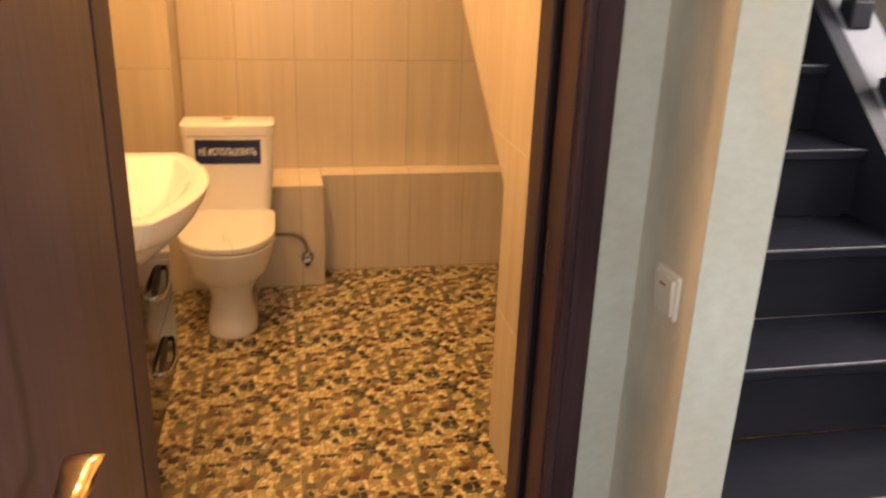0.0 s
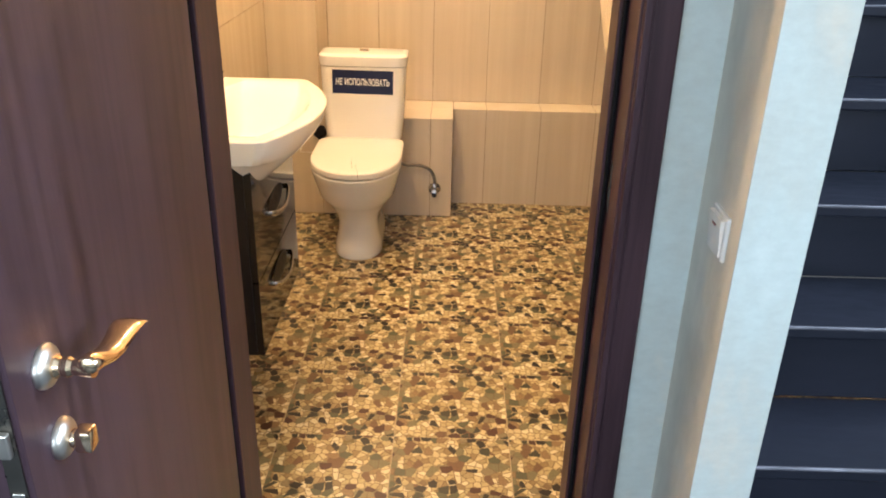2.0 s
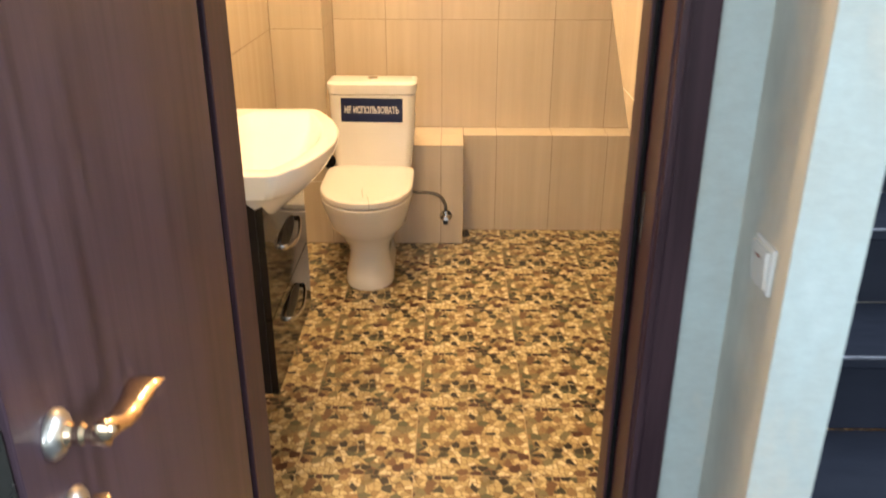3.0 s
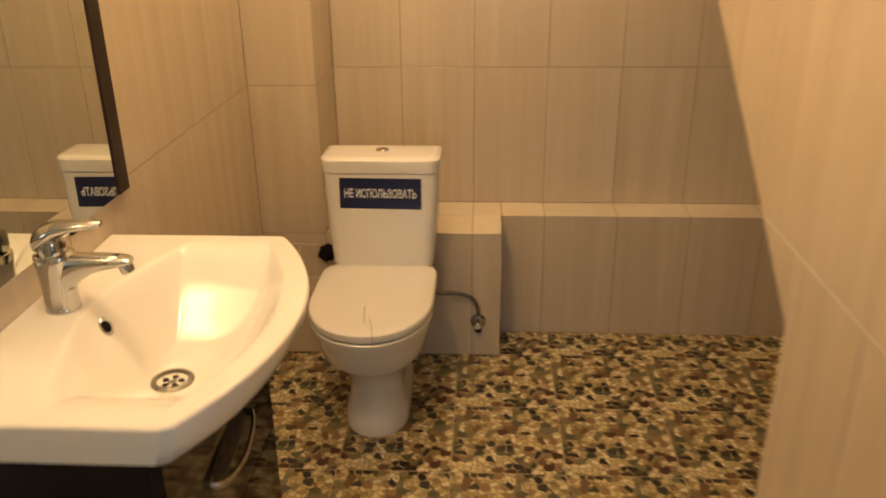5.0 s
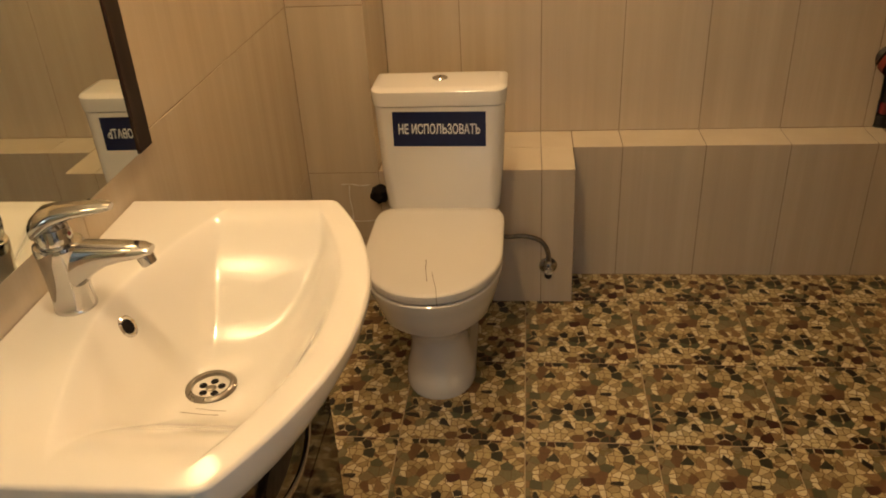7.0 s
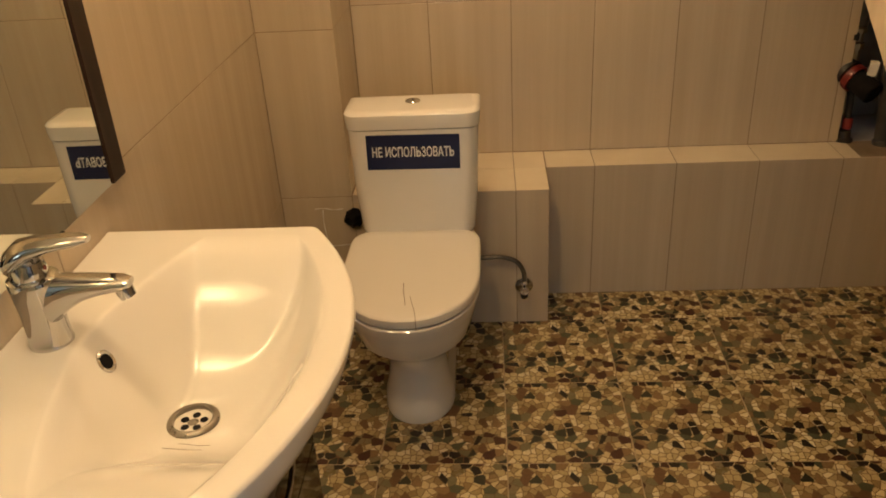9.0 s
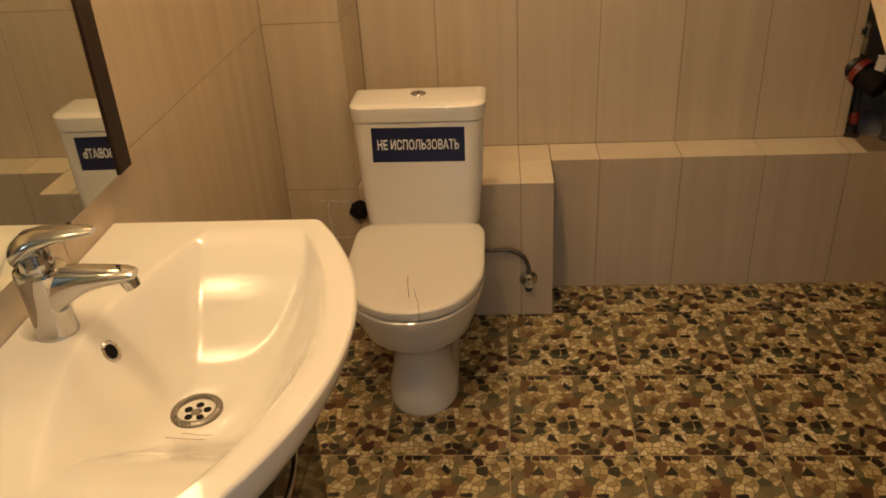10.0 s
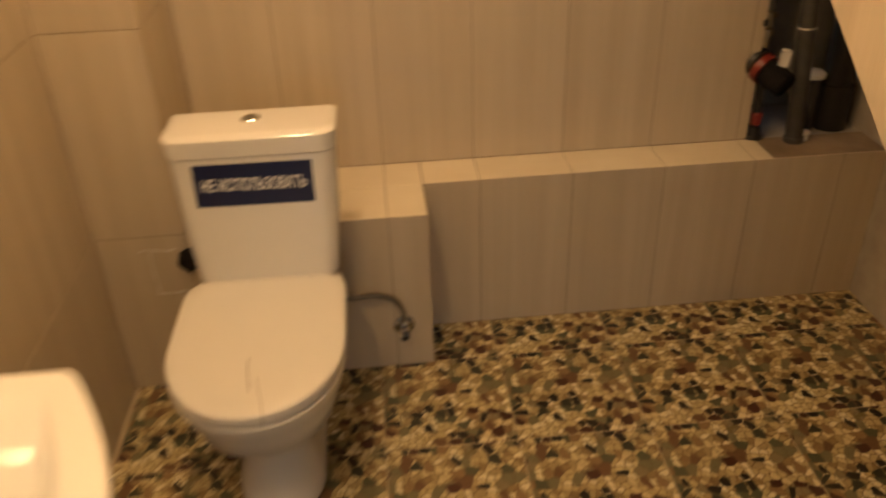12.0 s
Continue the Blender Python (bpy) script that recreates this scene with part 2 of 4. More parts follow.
shader(M_STAIR).inputs["Specular IOR Level"].default_value = 0.22
# pale colour that stands for the highlights along the tread edges
M_EDGE_GLINT = mottled("tread_edge_glint", (0.05, 0.05, 0.065), (0.24, 0.24, 0.28), 0.4, 14, 60, 0.2, stretch=(0.5, 1, 1))
M_KERB = mottled("grey_painted_kerb", (0.19, 0.20, 0.235), (0.27, 0.28, 0.32), 0.6, 4, 50, 0.2)
M_SIGN = mottled("navy_sticker", (0.008, 0.012, 0.05), (0.012, 0.018, 0.07), 0.35, 6, 40, 0.02)
M_LETTER = mottled("white_lettering", (0.78, 0.78, 0.78), (0.84, 0.84, 0.84), 0.4, 6, 40, 0.0)
M_PIPE = mottled("dark_grey_pipe", (0.035, 0.033, 0.03), (0.075, 0.07, 0.065), 0.5, 9, 60, 0.1)
M_PIPE_DARK = mottled("black_pipe", (0.012, 0.011, 0.01), (0.03, 0.027, 0.024), 0.45, 9, 60, 0.1)
M_RED = mottled("red_plastic", (0.15, 0.016, 0.013), (0.25, 0.030, 0.022), 0.4, 9, 60, 0.05)
M_BRASS = mottled("tarnished_brass", (0.3, 0.22, 0.12), (0.5, 0.4, 0.24), 0.35, 12, 60, 0.1, metal=1.0)
M_HALL_FLOOR = mottled("dark_hall_floor", (0.02, 0.024, 0.03), (0.04, 0.045, 0.05), 0.4, 4, 40, 0.15)
M_STAIN = mottled("brown_stain", (0.12, 0.08, 0.05), (0.2, 0.14, 0.09), 0.5, 20, 80, 0.0)
M_GLASS = material("mirror_glass", (0.74, 0.76, 0.69), 0.015, 1.0)
M_LAMP = material("lit_diffuser", (0.9, 0.85, 0.75), 0.5)
shader(M_LAMP).inputs["Emission Color"].default_value = (1.0, 0.675, 0.345, 1)
shader(M_LAMP).inputs["Emission Strength"].default_value = 9.0


# ---------------------------------------------------------------- building blocks
def mesh_of(name, bm, mat, smooth=False):
    bmesh.ops.recalc_face_normals(bm, faces=bm.faces)
    me = bpy.data.meshes.new(name)
    if smooth:
        for f in bm.faces:
            f.smooth = True
    bm.to_mesh(me)
    bm.free()
    if mat:
        me.materials.append(mat)
    if smooth:
        me.set_sharp_from_angle(angle=radians(40))
    return me


def part(name, bm, mat, parent=None, label="", smooth=False):
    ob = new(name, mesh_of(name, bm, mat, smooth))
    if parent:
        ob.parent = parent
        ob.matrix_parent_inverse = parent.matrix_world.inverted()
    if label:
        ob["label"] = label
    return ob


def thing(name, base, label, category, group="", kind=""):
    ob = new(name)
    ob.matrix_world = pose(*base)
    ob.empty_display_size = 0.1
    return tagged(ob, label, category, group, kind)


def box(x0, x1, y0, y1, z0, z1, bevel=0.0, bm=None, segments=2):
    bm = bm or bmesh.new()
    r = bmesh.ops.create_cube(bm, size=1, matrix=Matrix.Translation(((x0 + x1) / 2, (y0 + y1) / 2, (z0 + z1) / 2)) @ Matrix.Diagonal((x1 - x0, y1 - y0, z1 - z0, 1)))
    if bevel:
        edges = {e for v in r["verts"] for e in v.link_edges}
        bmesh.ops.bevel(bm, geom=list(edges), offset=bevel, segments=segments, profile=0.5, affect="EDGES")
    return bm


def prism(poly, axis, a, b, bm=None):
    """A polygon in the plane across an axis, extruded from a to b. axis 'x': points are (y, z); 'y': (x, z); 'z': (x, y)."""
    bm = bm or bmesh.new()
    put = {"x": lambda p, w: (w, p[0], p[1]), "y": lambda p, w: (p[0], w, p[1]), "z": lambda p, w: (p[0], p[1], w)}[axis]
    lo = [bm.verts.new(put(p, a)) for p in poly]
    hi = [bm.verts.new(put(p, b)) for p in poly]
    n = len(poly)
    bm.faces.new(lo)
    bm.faces.new(hi)
    for i in range(n):
        bm.faces.new((lo[i], lo[(i + 1) % n], hi[(i + 1) % n], hi[i]))
    return bm


def rings(loops, bm=None, cap=(True, True)):
    """Joins closed loops of equal length into a skin."""
    bm = bm or bmesh.new()
    vs = [[bm.verts.new(p) for p in loop] for loop in loops]
    n = len(vs[0])
    for a, b in zip(vs, vs[1:]):
        for i in range(n):
            bm.faces.new((a[i], a[(i + 1) % n], b[(i + 1) % n], b[i]))
    if cap[0]:
        bm.faces.new(vs[0])
    if cap[1]:
        bm.faces.new(vs[-1])
    return bm


def lathe(profile, centre, axis=(0, 0, 1), n=28, bm=None):
    """Turns a profile of (radius, height) about an axis through centre."""
    turn = Vector((0, 0, 1)).rotation_difference(Vector(axis)).to_matrix()
    loops = [[Vector(centre) + turn @ Vector((r * math.cos(2 * math.pi * i / n), r * math.sin(2 * math.pi * i / n), h)) for i in range(n)] for r, h in profile]
    return rings(loops, bm)


def tube(points, radius, n=12, bm=None, flat=1.0):
    """A rod along a smooth path; radius may be a function of 0..1; flat squeezes it sideways."""
    pts = [Vector(p) for p in points]
    fine = []
    for i in range(len(pts) - 1):
        p0, p1, p2, p3 = pts[max(i - 1, 0)], pts[i], pts[i + 1], pts[min(i + 2, len(pts) - 1)]
        for k in range(6):
            t = k / 6
            fine.append(0.5 * (2 * p1 + (p2 - p0) * t + (2 * p0 - 5 * p1 + 4 * p2 - p3) * t * t + (3 * p1 - p0 - 3 * p2 + p3) * t ** 3))
    fine.append(pts[-1])
    loops, side = [], None
    for i, p in enumerate(fine):
        d = (fine[min(i + 1, len(fine) - 1)] - fine[max(i - 1, 0)]).normalized()
        side = side if side else (Vector((0, 0, 1)).cross(d) if abs(d.z) < 0.95 else Vector((0, 1, 0)).cross(d))
        side = (side - d * side.dot(d)).normalized()
        up = d.cross(side)
        r = radius(i / (len(fine) - 1)) if callable(radius) else radius
        loops.append([p + side * r * math.cos(2 * math.pi * k / n) + up * r * flat * math.sin(2 * math.pi * k / n) for k in range(n)])
    return rings(loops, bm)


def clip(poly, a, b, c):
    """Keeps the part of a polygon where a*u + b*v <= c."""
    out = []
    for i, p in enumerate(poly):
        q = poly[(i + 1) % len(poly)]
        dp, dq = a * p[0] + b * p[1] - c, a * q[0] + b * q[1] - c
        if dp <= 0:
            out.append(p)
        if dp * dq < 0:
            t = dp / (dp - dq)
            out.append((p[0] + t * (q[0] - p[0]), p[1] + t * (q[1] - p[1])))
    return out


def tile_mesh(poly, thick, mat, soft=0.0006):
    """A flat tile from a convex outline, with its top edge eased."""
    cu, cv = sum(p[0] for p in poly) / len(poly), sum(p[1] for p in poly) / len(poly)
    top = []
    for u, v in poly:
        d = math.hypot(u - cu, v - cv)
        top.append((u + (cu - u) / d * soft * 1.4, v + (cv - v) / d * soft * 1.4))
    loops = [[(u, v, -thick) for u, v in poly], [(u, v, -soft) for u, v in poly], [(u, v, 0) for u, v in top]]
    return mesh_of("tile", rings(loops, cap=(False, True)), mat)


TILE_CACHE = {}


def lay(name, parent, origin, u, v, n, poly, mat, thick=0.006):
    """Lays one tile on a surface; alike tiles share their mesh."""
    cu, cv = min(p[0] for p in poly), min(p[1] for p in poly)
    local = tuple((round(p[0] - cu, 4), round(p[1] - cv, 4)) for p in poly)
    key = (local, mat.name, thick)
    if key not in TILE_CACHE:
        TILE_CACHE[key] = tile_mesh(local, thick, mat)
    ob = new(name, TILE_CACHE[key])
    o = Vector(origin) + Vector(u) * cu + Vector(v) * cv + Vector(n) * random.uniform(-0.0006, 0.0004)
    m = Matrix((Vector(u), Vector(v), Vector(n))).transposed().to_4x4()
    m.translation = o
    ob.parent = parent
    ob.matrix_parent_inverse = parent.matrix_world.inverted()
    ob.matrix_world = m
    return ob


def lines(first, pitch, lo, hi):
    """Joint lines of a grid between lo and hi, with both ends."""
    k = math.ceil((lo - first) / pitch + 1e-6)
    out = [lo]
    while first + k * pitch < hi - 1e-6:
        out.append(first + k * pitch)
        k += 1
    return out + [hi]


def lay_grid(name, parent, origin, u, v, n, us, vs, mat, gap=0.0022, cuts=(), thick=0.006):
    for a, b in zip(us, us[1:]):
        for c, d in zip(vs, vs[1:]):
            if b - a < 0.012 or d - c < 0.012:
                continue
            g = gap / 2
            poly = [(a + g, c + g), (b - g, c + g), (b - g, d - g), (a + g, d - g)]
            for cut in cuts:
                poly = clip(poly, *cut)
                if len(poly) < 3:
                    break
            if len(poly) >= 3:
                lay(name, parent, origin, u, v, n, poly, mat, thick)


def structure(name, bm, mat, label, category):
    return tagged(part(name, bm, mat), label, category, kind="structure")


# ---------------------------------------------------------------- plan, in metres
RETURN = 1.227          # hall face that carries the light switch
RIGHT = 1.264            # tiled face of the partition beside the stairs
BACK = 3.83             # tiled back wall
CASING = 3.515          # front of the pipe casing behind the toilet
LEDGE = 3.69            # front of the long low ledge
TOP = 0.473             # top of ledge and casing
ROOM_Y0 = 1.40          # inner face of the door wall
CEIL = 2.43
NICHE = 2.13            # far side of the space under the stairs
EDGE_Y = 2.200           # upright end of the partition
SLOPE = 0.712            # rise of the stair soffit
SHAFT = 1.778           # tiled back wall ends here, open pipe shaft beyond
OUTER = 1.326           # stair side of the partition
HALL_Y = 1.23           # hall face of the door wall
NOSE_Y = 1.034          # end of the partition beside the first step


def soffit(y):
    return 0.846 + SLOPE * (y - EDGE_Y)


# ---------------------------------------------------------------- structure
floor = structure("floor", box(-0.05, NICHE + 0.1, ROOM_Y0 - 0.16, 4.2, -0.12, -0.0008), M_FLOOR_GROUT, "floor of broken-stone patterned ceramic tiles", "floor")
floor_hall = structure("floor_hall", box(-1.6, 3.3, -2.6, ROOM_Y0 - 0.16, -0.12, -0.004), M_HALL_FLOOR, "dark smooth hall floor", "floor")
wall_left = structure("wall_left", box(-0.12, -0.0015, ROOM_Y0, 4.2, -0.1, CEIL), M_GROUT, "side wall with cream streaked tiles", "wall")
wall_back = structure("wall_back", box(-0.0015, SHAFT, BACK + 0.0015, BACK + 0.12, -0.1, CEIL), M_GROUT, "back wall with cream streaked tiles", "wall")
wall_casing = structure("wall_casing", box(-0.0015, 0.2185, CASING + 0.0015, BACK + 0.0015, -0.1, CEIL), M_GROUT, "tiled upright pipe casing in the corner", "wall")
wall_low_casing = structure("wall_low_casing", box(0.2185, 0.8185, CASING + 0.0015, BACK + 0.0015, -0.1, TOP - 0.0015), M_GROUT, "low tiled box behind the toilet", "wall")
wall_ledge = structure("wall_ledge", box(0.8185, NICHE, LEDGE + 0.0015, BACK + 0.0015, -0.1, TOP - 0.0015), M_GROUT, "long low tiled ledge", "wall")
inner = [(NOSE_Y + 0.002, -0.1), (EDGE_Y, -0.1), (EDGE_Y, soffit(EDGE_Y)), (4.2, soffit(4.2)), (4.2, CEIL), (NOSE_Y + 0.002, CEIL)]
partition = prism(inner, "x", RIGHT + 0.0015, OUTER)
wall_partition = structure("wall_partition", partition, M_PAPER, "partition beside the stairs, pale green paper outside, tiles inside", "wall")
structure("wall_return", box(RETURN, RIGHT + 0.0015, NOSE_Y + 0.004, HALL_Y, -0.1, 2.7), M_BEIGE, "beige return beside the doorway", "wall")
structure("trim", box(RETURN - 0.0005, RIGHT + 0.0015, NOSE_Y, NOSE_Y + 0.0035, -0.1, 2.7), M_PAPER, "pale green paper wrapped round the corner", "wall")
shaft_bm = box(SHAFT, NICHE + 0.1, 4.1, 4.2, -0.1, soffit(4.1))
prism([(1.45, -0.1), (4.1, -0.1), (4.1, soffit(4.1)), (1.45, soffit(1.45))], "x", NICHE, NICHE + 0.1, bm=shaft_bm)
box(SHAFT, NICHE, BACK + 0.0015, 4.1, TOP - 0.08, TOP - 0.006, bm=shaft_bm)
structure("wall_shaft", shaft_bm, M_CONCRETE, "bare grey walls of the pipe space under the stairs", "wall")
structure("wall_under_stair", box(OUTER, NICHE, 1.45, 1.55, -0.1, 0.30), M_CONCRETE, "bare wall under the first steps", "wall")
structure("ceiling", box(-0.12, RIGHT, ROOM_Y0, 4.2, CEIL, CEIL + 0.1), M_PLASTER, "plain white ceiling", "ceiling")
# door wall with its opening, and the hall round the camera
OPEN_L, OPEN_R, OPEN_T = 0.370, 1.108, 2.06
dw = box(-1.6, OPEN_L, HALL_Y, ROOM_Y0, -0.1, 2.7)
box(OPEN_R, RIGHT, HALL_Y, ROOM_Y0, -0.1, 2.7, bm=dw)
box(OPEN_L, OPEN_R, HALL_Y, ROOM_Y0, OPEN_T, 2.7, bm=dw)
structure("wall_front", dw, M_PAPER, "hall wall with pale green paper round the doorway", "wall")
structure("wall_hall_west", box(-1.7, -1.6, -2.6, ROOM_Y0, -0.1, 2.7), M_PAPER, "pale green hall wall", "wall")
south = box(-1.7, -1.35, -2.6, -2.5, -0.1, 2.7)
box(1.05, 3.4, -2.6, -2.5, -0.1, 2.7, bm=south)
box(-1.35, 1.05, -2.6, -2.5, -0.1, 0.95, bm=south)
box(-1.35, 1.05, -2.6, -2.5, 2.45, 2.7, bm=south)
structure("wall_hall_south", south, M_PAPER, "pale green hall wall with a window", "wall")
east = box(3.3, 3.4, -2.5, -1.95, -0.1, 4.2)
box(3.3, 3.4, 0.05, 0.9, -0.1, 4.2, bm=east)
box(3.3, 3.4, 2.3, 5.2, -0.1, 4.2, bm=east)
box(3.3, 3.4, -1.95, 0.05, -0.1, 0.85, bm=east)
box(3.3, 3.4, -1.95, 0.05, 2.35, 4.2, bm=east)
box(3.3, 3.4, 0.9, 2.3, -0.1, 1.4, bm=east)
box(3.3, 3.4, 0.9, 2.3, 3.0, 4.2, bm=east)
structure("wall_hall_east", east, M_PLASTER, "white hall and stairwell wall with two windows", "wall")
structure("wall_stairwell_end", box(1.25, 3.4, 5.1, 5.2, -0.1, 4.2), M_PLASTER, "white stairwell end wall", "wall")
structure("wall_stairwell_side", box(1.253, 1.324, 1.38, 5.1, CEIL, 4.2), M_PLASTER, "white stairwell wall above the partition", "wall")
structure("ceiling_hall", box(-1.7, 3.4, -2.6, NOSE_Y, 2.7, 2.8), M_PLASTER, "white hall ceiling", "ceiling")
structure("ceiling_stairwell", box(1.25, 3.4, NOSE_Y, 5.2, 4.2, 4.3), M_PLASTER, "white stairwell ceiling", "ceiling")
structure("floor_side", box(2.42, 3.3, 1.25, 5.1, -0.12, -0.004), M_HALL_FLOOR, "dark floor beside the stairs", "floor")


def casement(name, x0, x1, y0, y1, z0, z1, across):
    w = thing(name, ((x0 + x1) / 2, (y0 + y1) / 2, z0), "white framed window", "window", kind="structure")
    f = 0.06
    if across == "x":
        bits = [(x0, x1, z0, z0 + f), (x0, x1, z1 - f, z1), (x0, x0 + f, z0 + f, z1 - f), (x1 - f, x1, z0 + f, z1 - f), ((x0 + x1) / 2 - f / 2, (x0 + x1) / 2 + f / 2, z0 + f, z1 - f)]
        for a, b, c, d in bits:
            part("window_frame", box(a, b, y0, y1, c, d, 0.004), M_PLASTIC, w)
    else:
        bits = [(y0, y1, z0, z0 + f), (y0, y1, z1 - f, z1), (y0, y0 + f, z0 + f, z1 - f), (y1 - f, y1, z0 + f, z1 - f)]
        for a, b, c, d in bits:
            part("window_frame", box(x0, x1, a, b, c, d, 0.004), M_PLASTIC, w)


casement("window_1", 3.33, 3.38, -1.95, 0.05, 0.85, 2.35, "y")
casement("window_3", -1.35, 1.05, -2.58, -2.53, 0.95, 2.45, "x")
casement("window_2", 3.33, 3.38, 0.9, 2.3, 1.4, 3.0, "y")

# stairs beside the partition
RISE, GOING, FIRST = 0.197, 0.234, 1.074
stairs = thing("staircase", (1.8, FIRST, 0), "dark painted straight staircase with a grey side kerb", "stairs", kind="structure")
for k in range(1, 13):
    y, z = FIRST + (k - 1) * GOING, k * RISE
    part("tread", box(OUTER + 0.0015, 2.245, y - 0.018, y + GOING + 0.004, z - 0.032, z, 0.007), M_STAIR, stairs)
    # thin pale strip with the nosing highlight painted in
    part("edge_glint", box(OUTER + 0.003, 2.243, y - 0.0187, y - 0.0125, z - 0.0055, z + 0.0006, 0.002), M_EDGE_GLINT, stairs, "pale strip painted as the tread edge highlight")
    part("riser", box(OUTER + 0.0015, 2.245, y + 0.004, y + 0.022, z - RISE + 0.0005, z - 0.0325), M_STAIR, stairs)
y_a, y_b = 1.6, FIRST + 12 * GOING
under = [(y_a, soffit(y_a)), (y_b, soffit(y_b)), (y_b, soffit(y_b) + 0.035), (y_a, soffit(y_a) + 0.035)]
part("soffit", prism(under, "x", OUTER + 0.0005, 2.245), M_CONCRETE, stairs, "bare grey sloping underside")


def nosing(y):
    return RISE + (y - FIRST) * RISE / GOING


string = [(FIRST - 0.06, -0.003), (FIRST + 0.26, -0.003), (y_b, nosing(y_b) - 0.30), (y_b, nosing(y_b) + 0.075), (FIRST - 0.06, nosing(FIRST - 0.06) + 0.075)]
part("stringer", prism(string, "x", 2.2455, 2.30), M_STAIR, stairs)
kerb = [(FIRST - 0.06, -0.003), (FIRST + 0.26, -0.003), (y_b, nosing(y_b) - 0.30), (y_b, nosing(y_b) + 0.07), (FIRST - 0.06, nosing(FIRST - 0.06) + 0.07)]
part("side_kerb", prism(kerb, "x", 2.3005, 2.44), M_KERB, stairs, "grey painted side kerb")
for k in range(13):
    y = FIRST + 0.06 + k * GOING
    z = nosing(y) + 0.07
    b = box(2.33, 2.38, y - 0.025, y + 0.025, z - 0.03, z + 0.80, 0.004)
    box(2.32, 2.39, y - 0.035, y + 0.035, z - 0.02, z + 0.06, 0.006, bm=b)
    part("baluster", b, M_STAIR, stairs)
rail = [(FIRST, nosing(FIRST) + 0.85), (y_b, nosing(y_b) + 0.85), (y_b, nosing(y_b) + 0.91), (FIRST, nosing(FIRST) + 0.91)]
part("handrail", prism(rail, "x", 2.32, 2.39), M_STAIR, stairs)

# door frame
frame_1 = thing("door_frame", (0.76, 1.25, 0), "dark wenge door frame with flat casing", "door frame", kind="structure")
JY0, JY1 = HALL_Y - 0.006, 1.394
part("jamb", box(OPEN_L - 0.002, 0.392, JY0, JY1, 0, 2.04, 0.002), M_FRAME, frame_1)
part("jamb", box(1.088, OPEN_R + 0.002, JY0, JY1, 0, 2.04, 0.002), M_FRAME, frame_1)
part("head", box(OPEN_L - 0.002, OPEN_R + 0.002, JY0, JY1, 2.0405, OPEN_T + 0.002, 0.002), M_FRAME, frame_1)
part("stop", box(0.3925, 0.409, 1.262, 1.385, 0, 2.02, 0.003), M_FRAME, frame_1)
part("stop", box(1.0745, 1.0875, 1.316, 1.385, 0, 2.02, 0.003), M_FRAME, frame_1)
part("stop", box(0.3925, 1.0875, 1.300, 1.385, 2.0205, 2.04, 0.003), M_FRAME, frame_1)
part("seal", tube([(1.0825, 1.312, 0.01), (1.0825, 1.312, 1.0), (1.0825, 1.312, 2.015)], 0.004, 8), M_HOLE, frame_1, "black rubber door seal", True)
part("seal", tube([(0.3975, 1.2585, 0.01), (0.3975, 1.2585, 1.0), (0.3975, 1.2585, 2.015)], 0.004, 8), M_HOLE, frame_1, "black rubber door seal", True)
CY = HALL_Y - 0.018
cas = box(1.092, 1.150, CY, HALL_Y - 0.001, 0, 2.13, 0.005)
box(1.092, 1.104, CY - 0.006, CY - 0.0005, 0, 2.13, 0.002, bm=cas)
box(1.108, 1.1105, CY - 0.002, CY - 0.0005, 0, 2.13, bm=cas)
part("casing", cas, M_FRAME, frame_1)
part("casing", box(0.310, 0.370, CY, HALL_Y - 0.001, 0, 2.13, 0.005), M_FRAME, frame_1)
part("casing", box(0.3705, 1.0915, CY, HALL_Y - 0.001, 2.05, 2.13, 0.005), M_FRAME, frame_1)
strike = box(1.0863, 1.0885, 1.288, 1.300, 0.945, 1.035, 0.0008)
box(1.0853, 1.0895, 1.290, 1.298, 0.97, 1.0, 0.0008, bm=strike)
part("strike_plate", strike, M_STEEL, frame_1, "small steel strike plate")

# ---------------------------------------------------------------- hall things
DOOR_X, DOOR_Y0, DOOR_Y1 = 0.42, 0.575, 1.196
door = thing("door", (0.40, DOOR_Y1, 0), "dark wenge door standing wide open", "door")
part("leaf", box(DOOR_X - 0.04, DOOR_X, DOOR_Y0, DOOR_Y1, 0.012, 2.01, 0.003), M_DOOR, door)
EX = DOOR_X - 0.0135
lock = prism([(EX + 0.0085 * math.cos(radians(a)), 1.079 + 0.0085 * math.sin(radians(a))) for a in range(0, 181, 20)] + [(EX + 0.0085 * math.cos(radians(a)), 0.851 + 0.0085 * math.sin(radians(a))) for a in range(180, 361, 20)], "y", DOOR_Y0 - 0.0022, DOOR_Y0 + 0.002)
plate = part("lock_plate", lock, M_STEEL, door, "worn steel lock plate")
part("latch", box(EX - 0.006, EX + 0.006, DOOR_Y0 - 0.010, DOOR_Y0 - 0.0024, 0.975, 1.003, 0.002), M_SATIN, plate, "satin steel latch bolt")
part("dead_bolt", box(EX - 0.006, EX + 0.006, DOOR_Y0 - 0.0042, DOOR_Y0 - 0.0024, 0.900, 0.930, 0.001), M_SATIN, plate)
for z in (1.070, 0.860):
    part("screw", lathe([(0.0042, 0.002), (0.004, 0.0034), (0.001, 0.0036)], (EX, DOOR_Y0, z), (0, -1, 0), 12), M_SATIN, plate)
ROSE = (DOOR_X, 0.636, 1.033)
rose = lathe([(0.0235, 0), (0.0235, 0.003), (0.021, 0.007), (0.015, 0.010), (0.012, 0.011)], ROSE, (1, 0, 0))
handle = part("handle_rose", rose, M_SATIN, door, "round satin nickel rose", True)
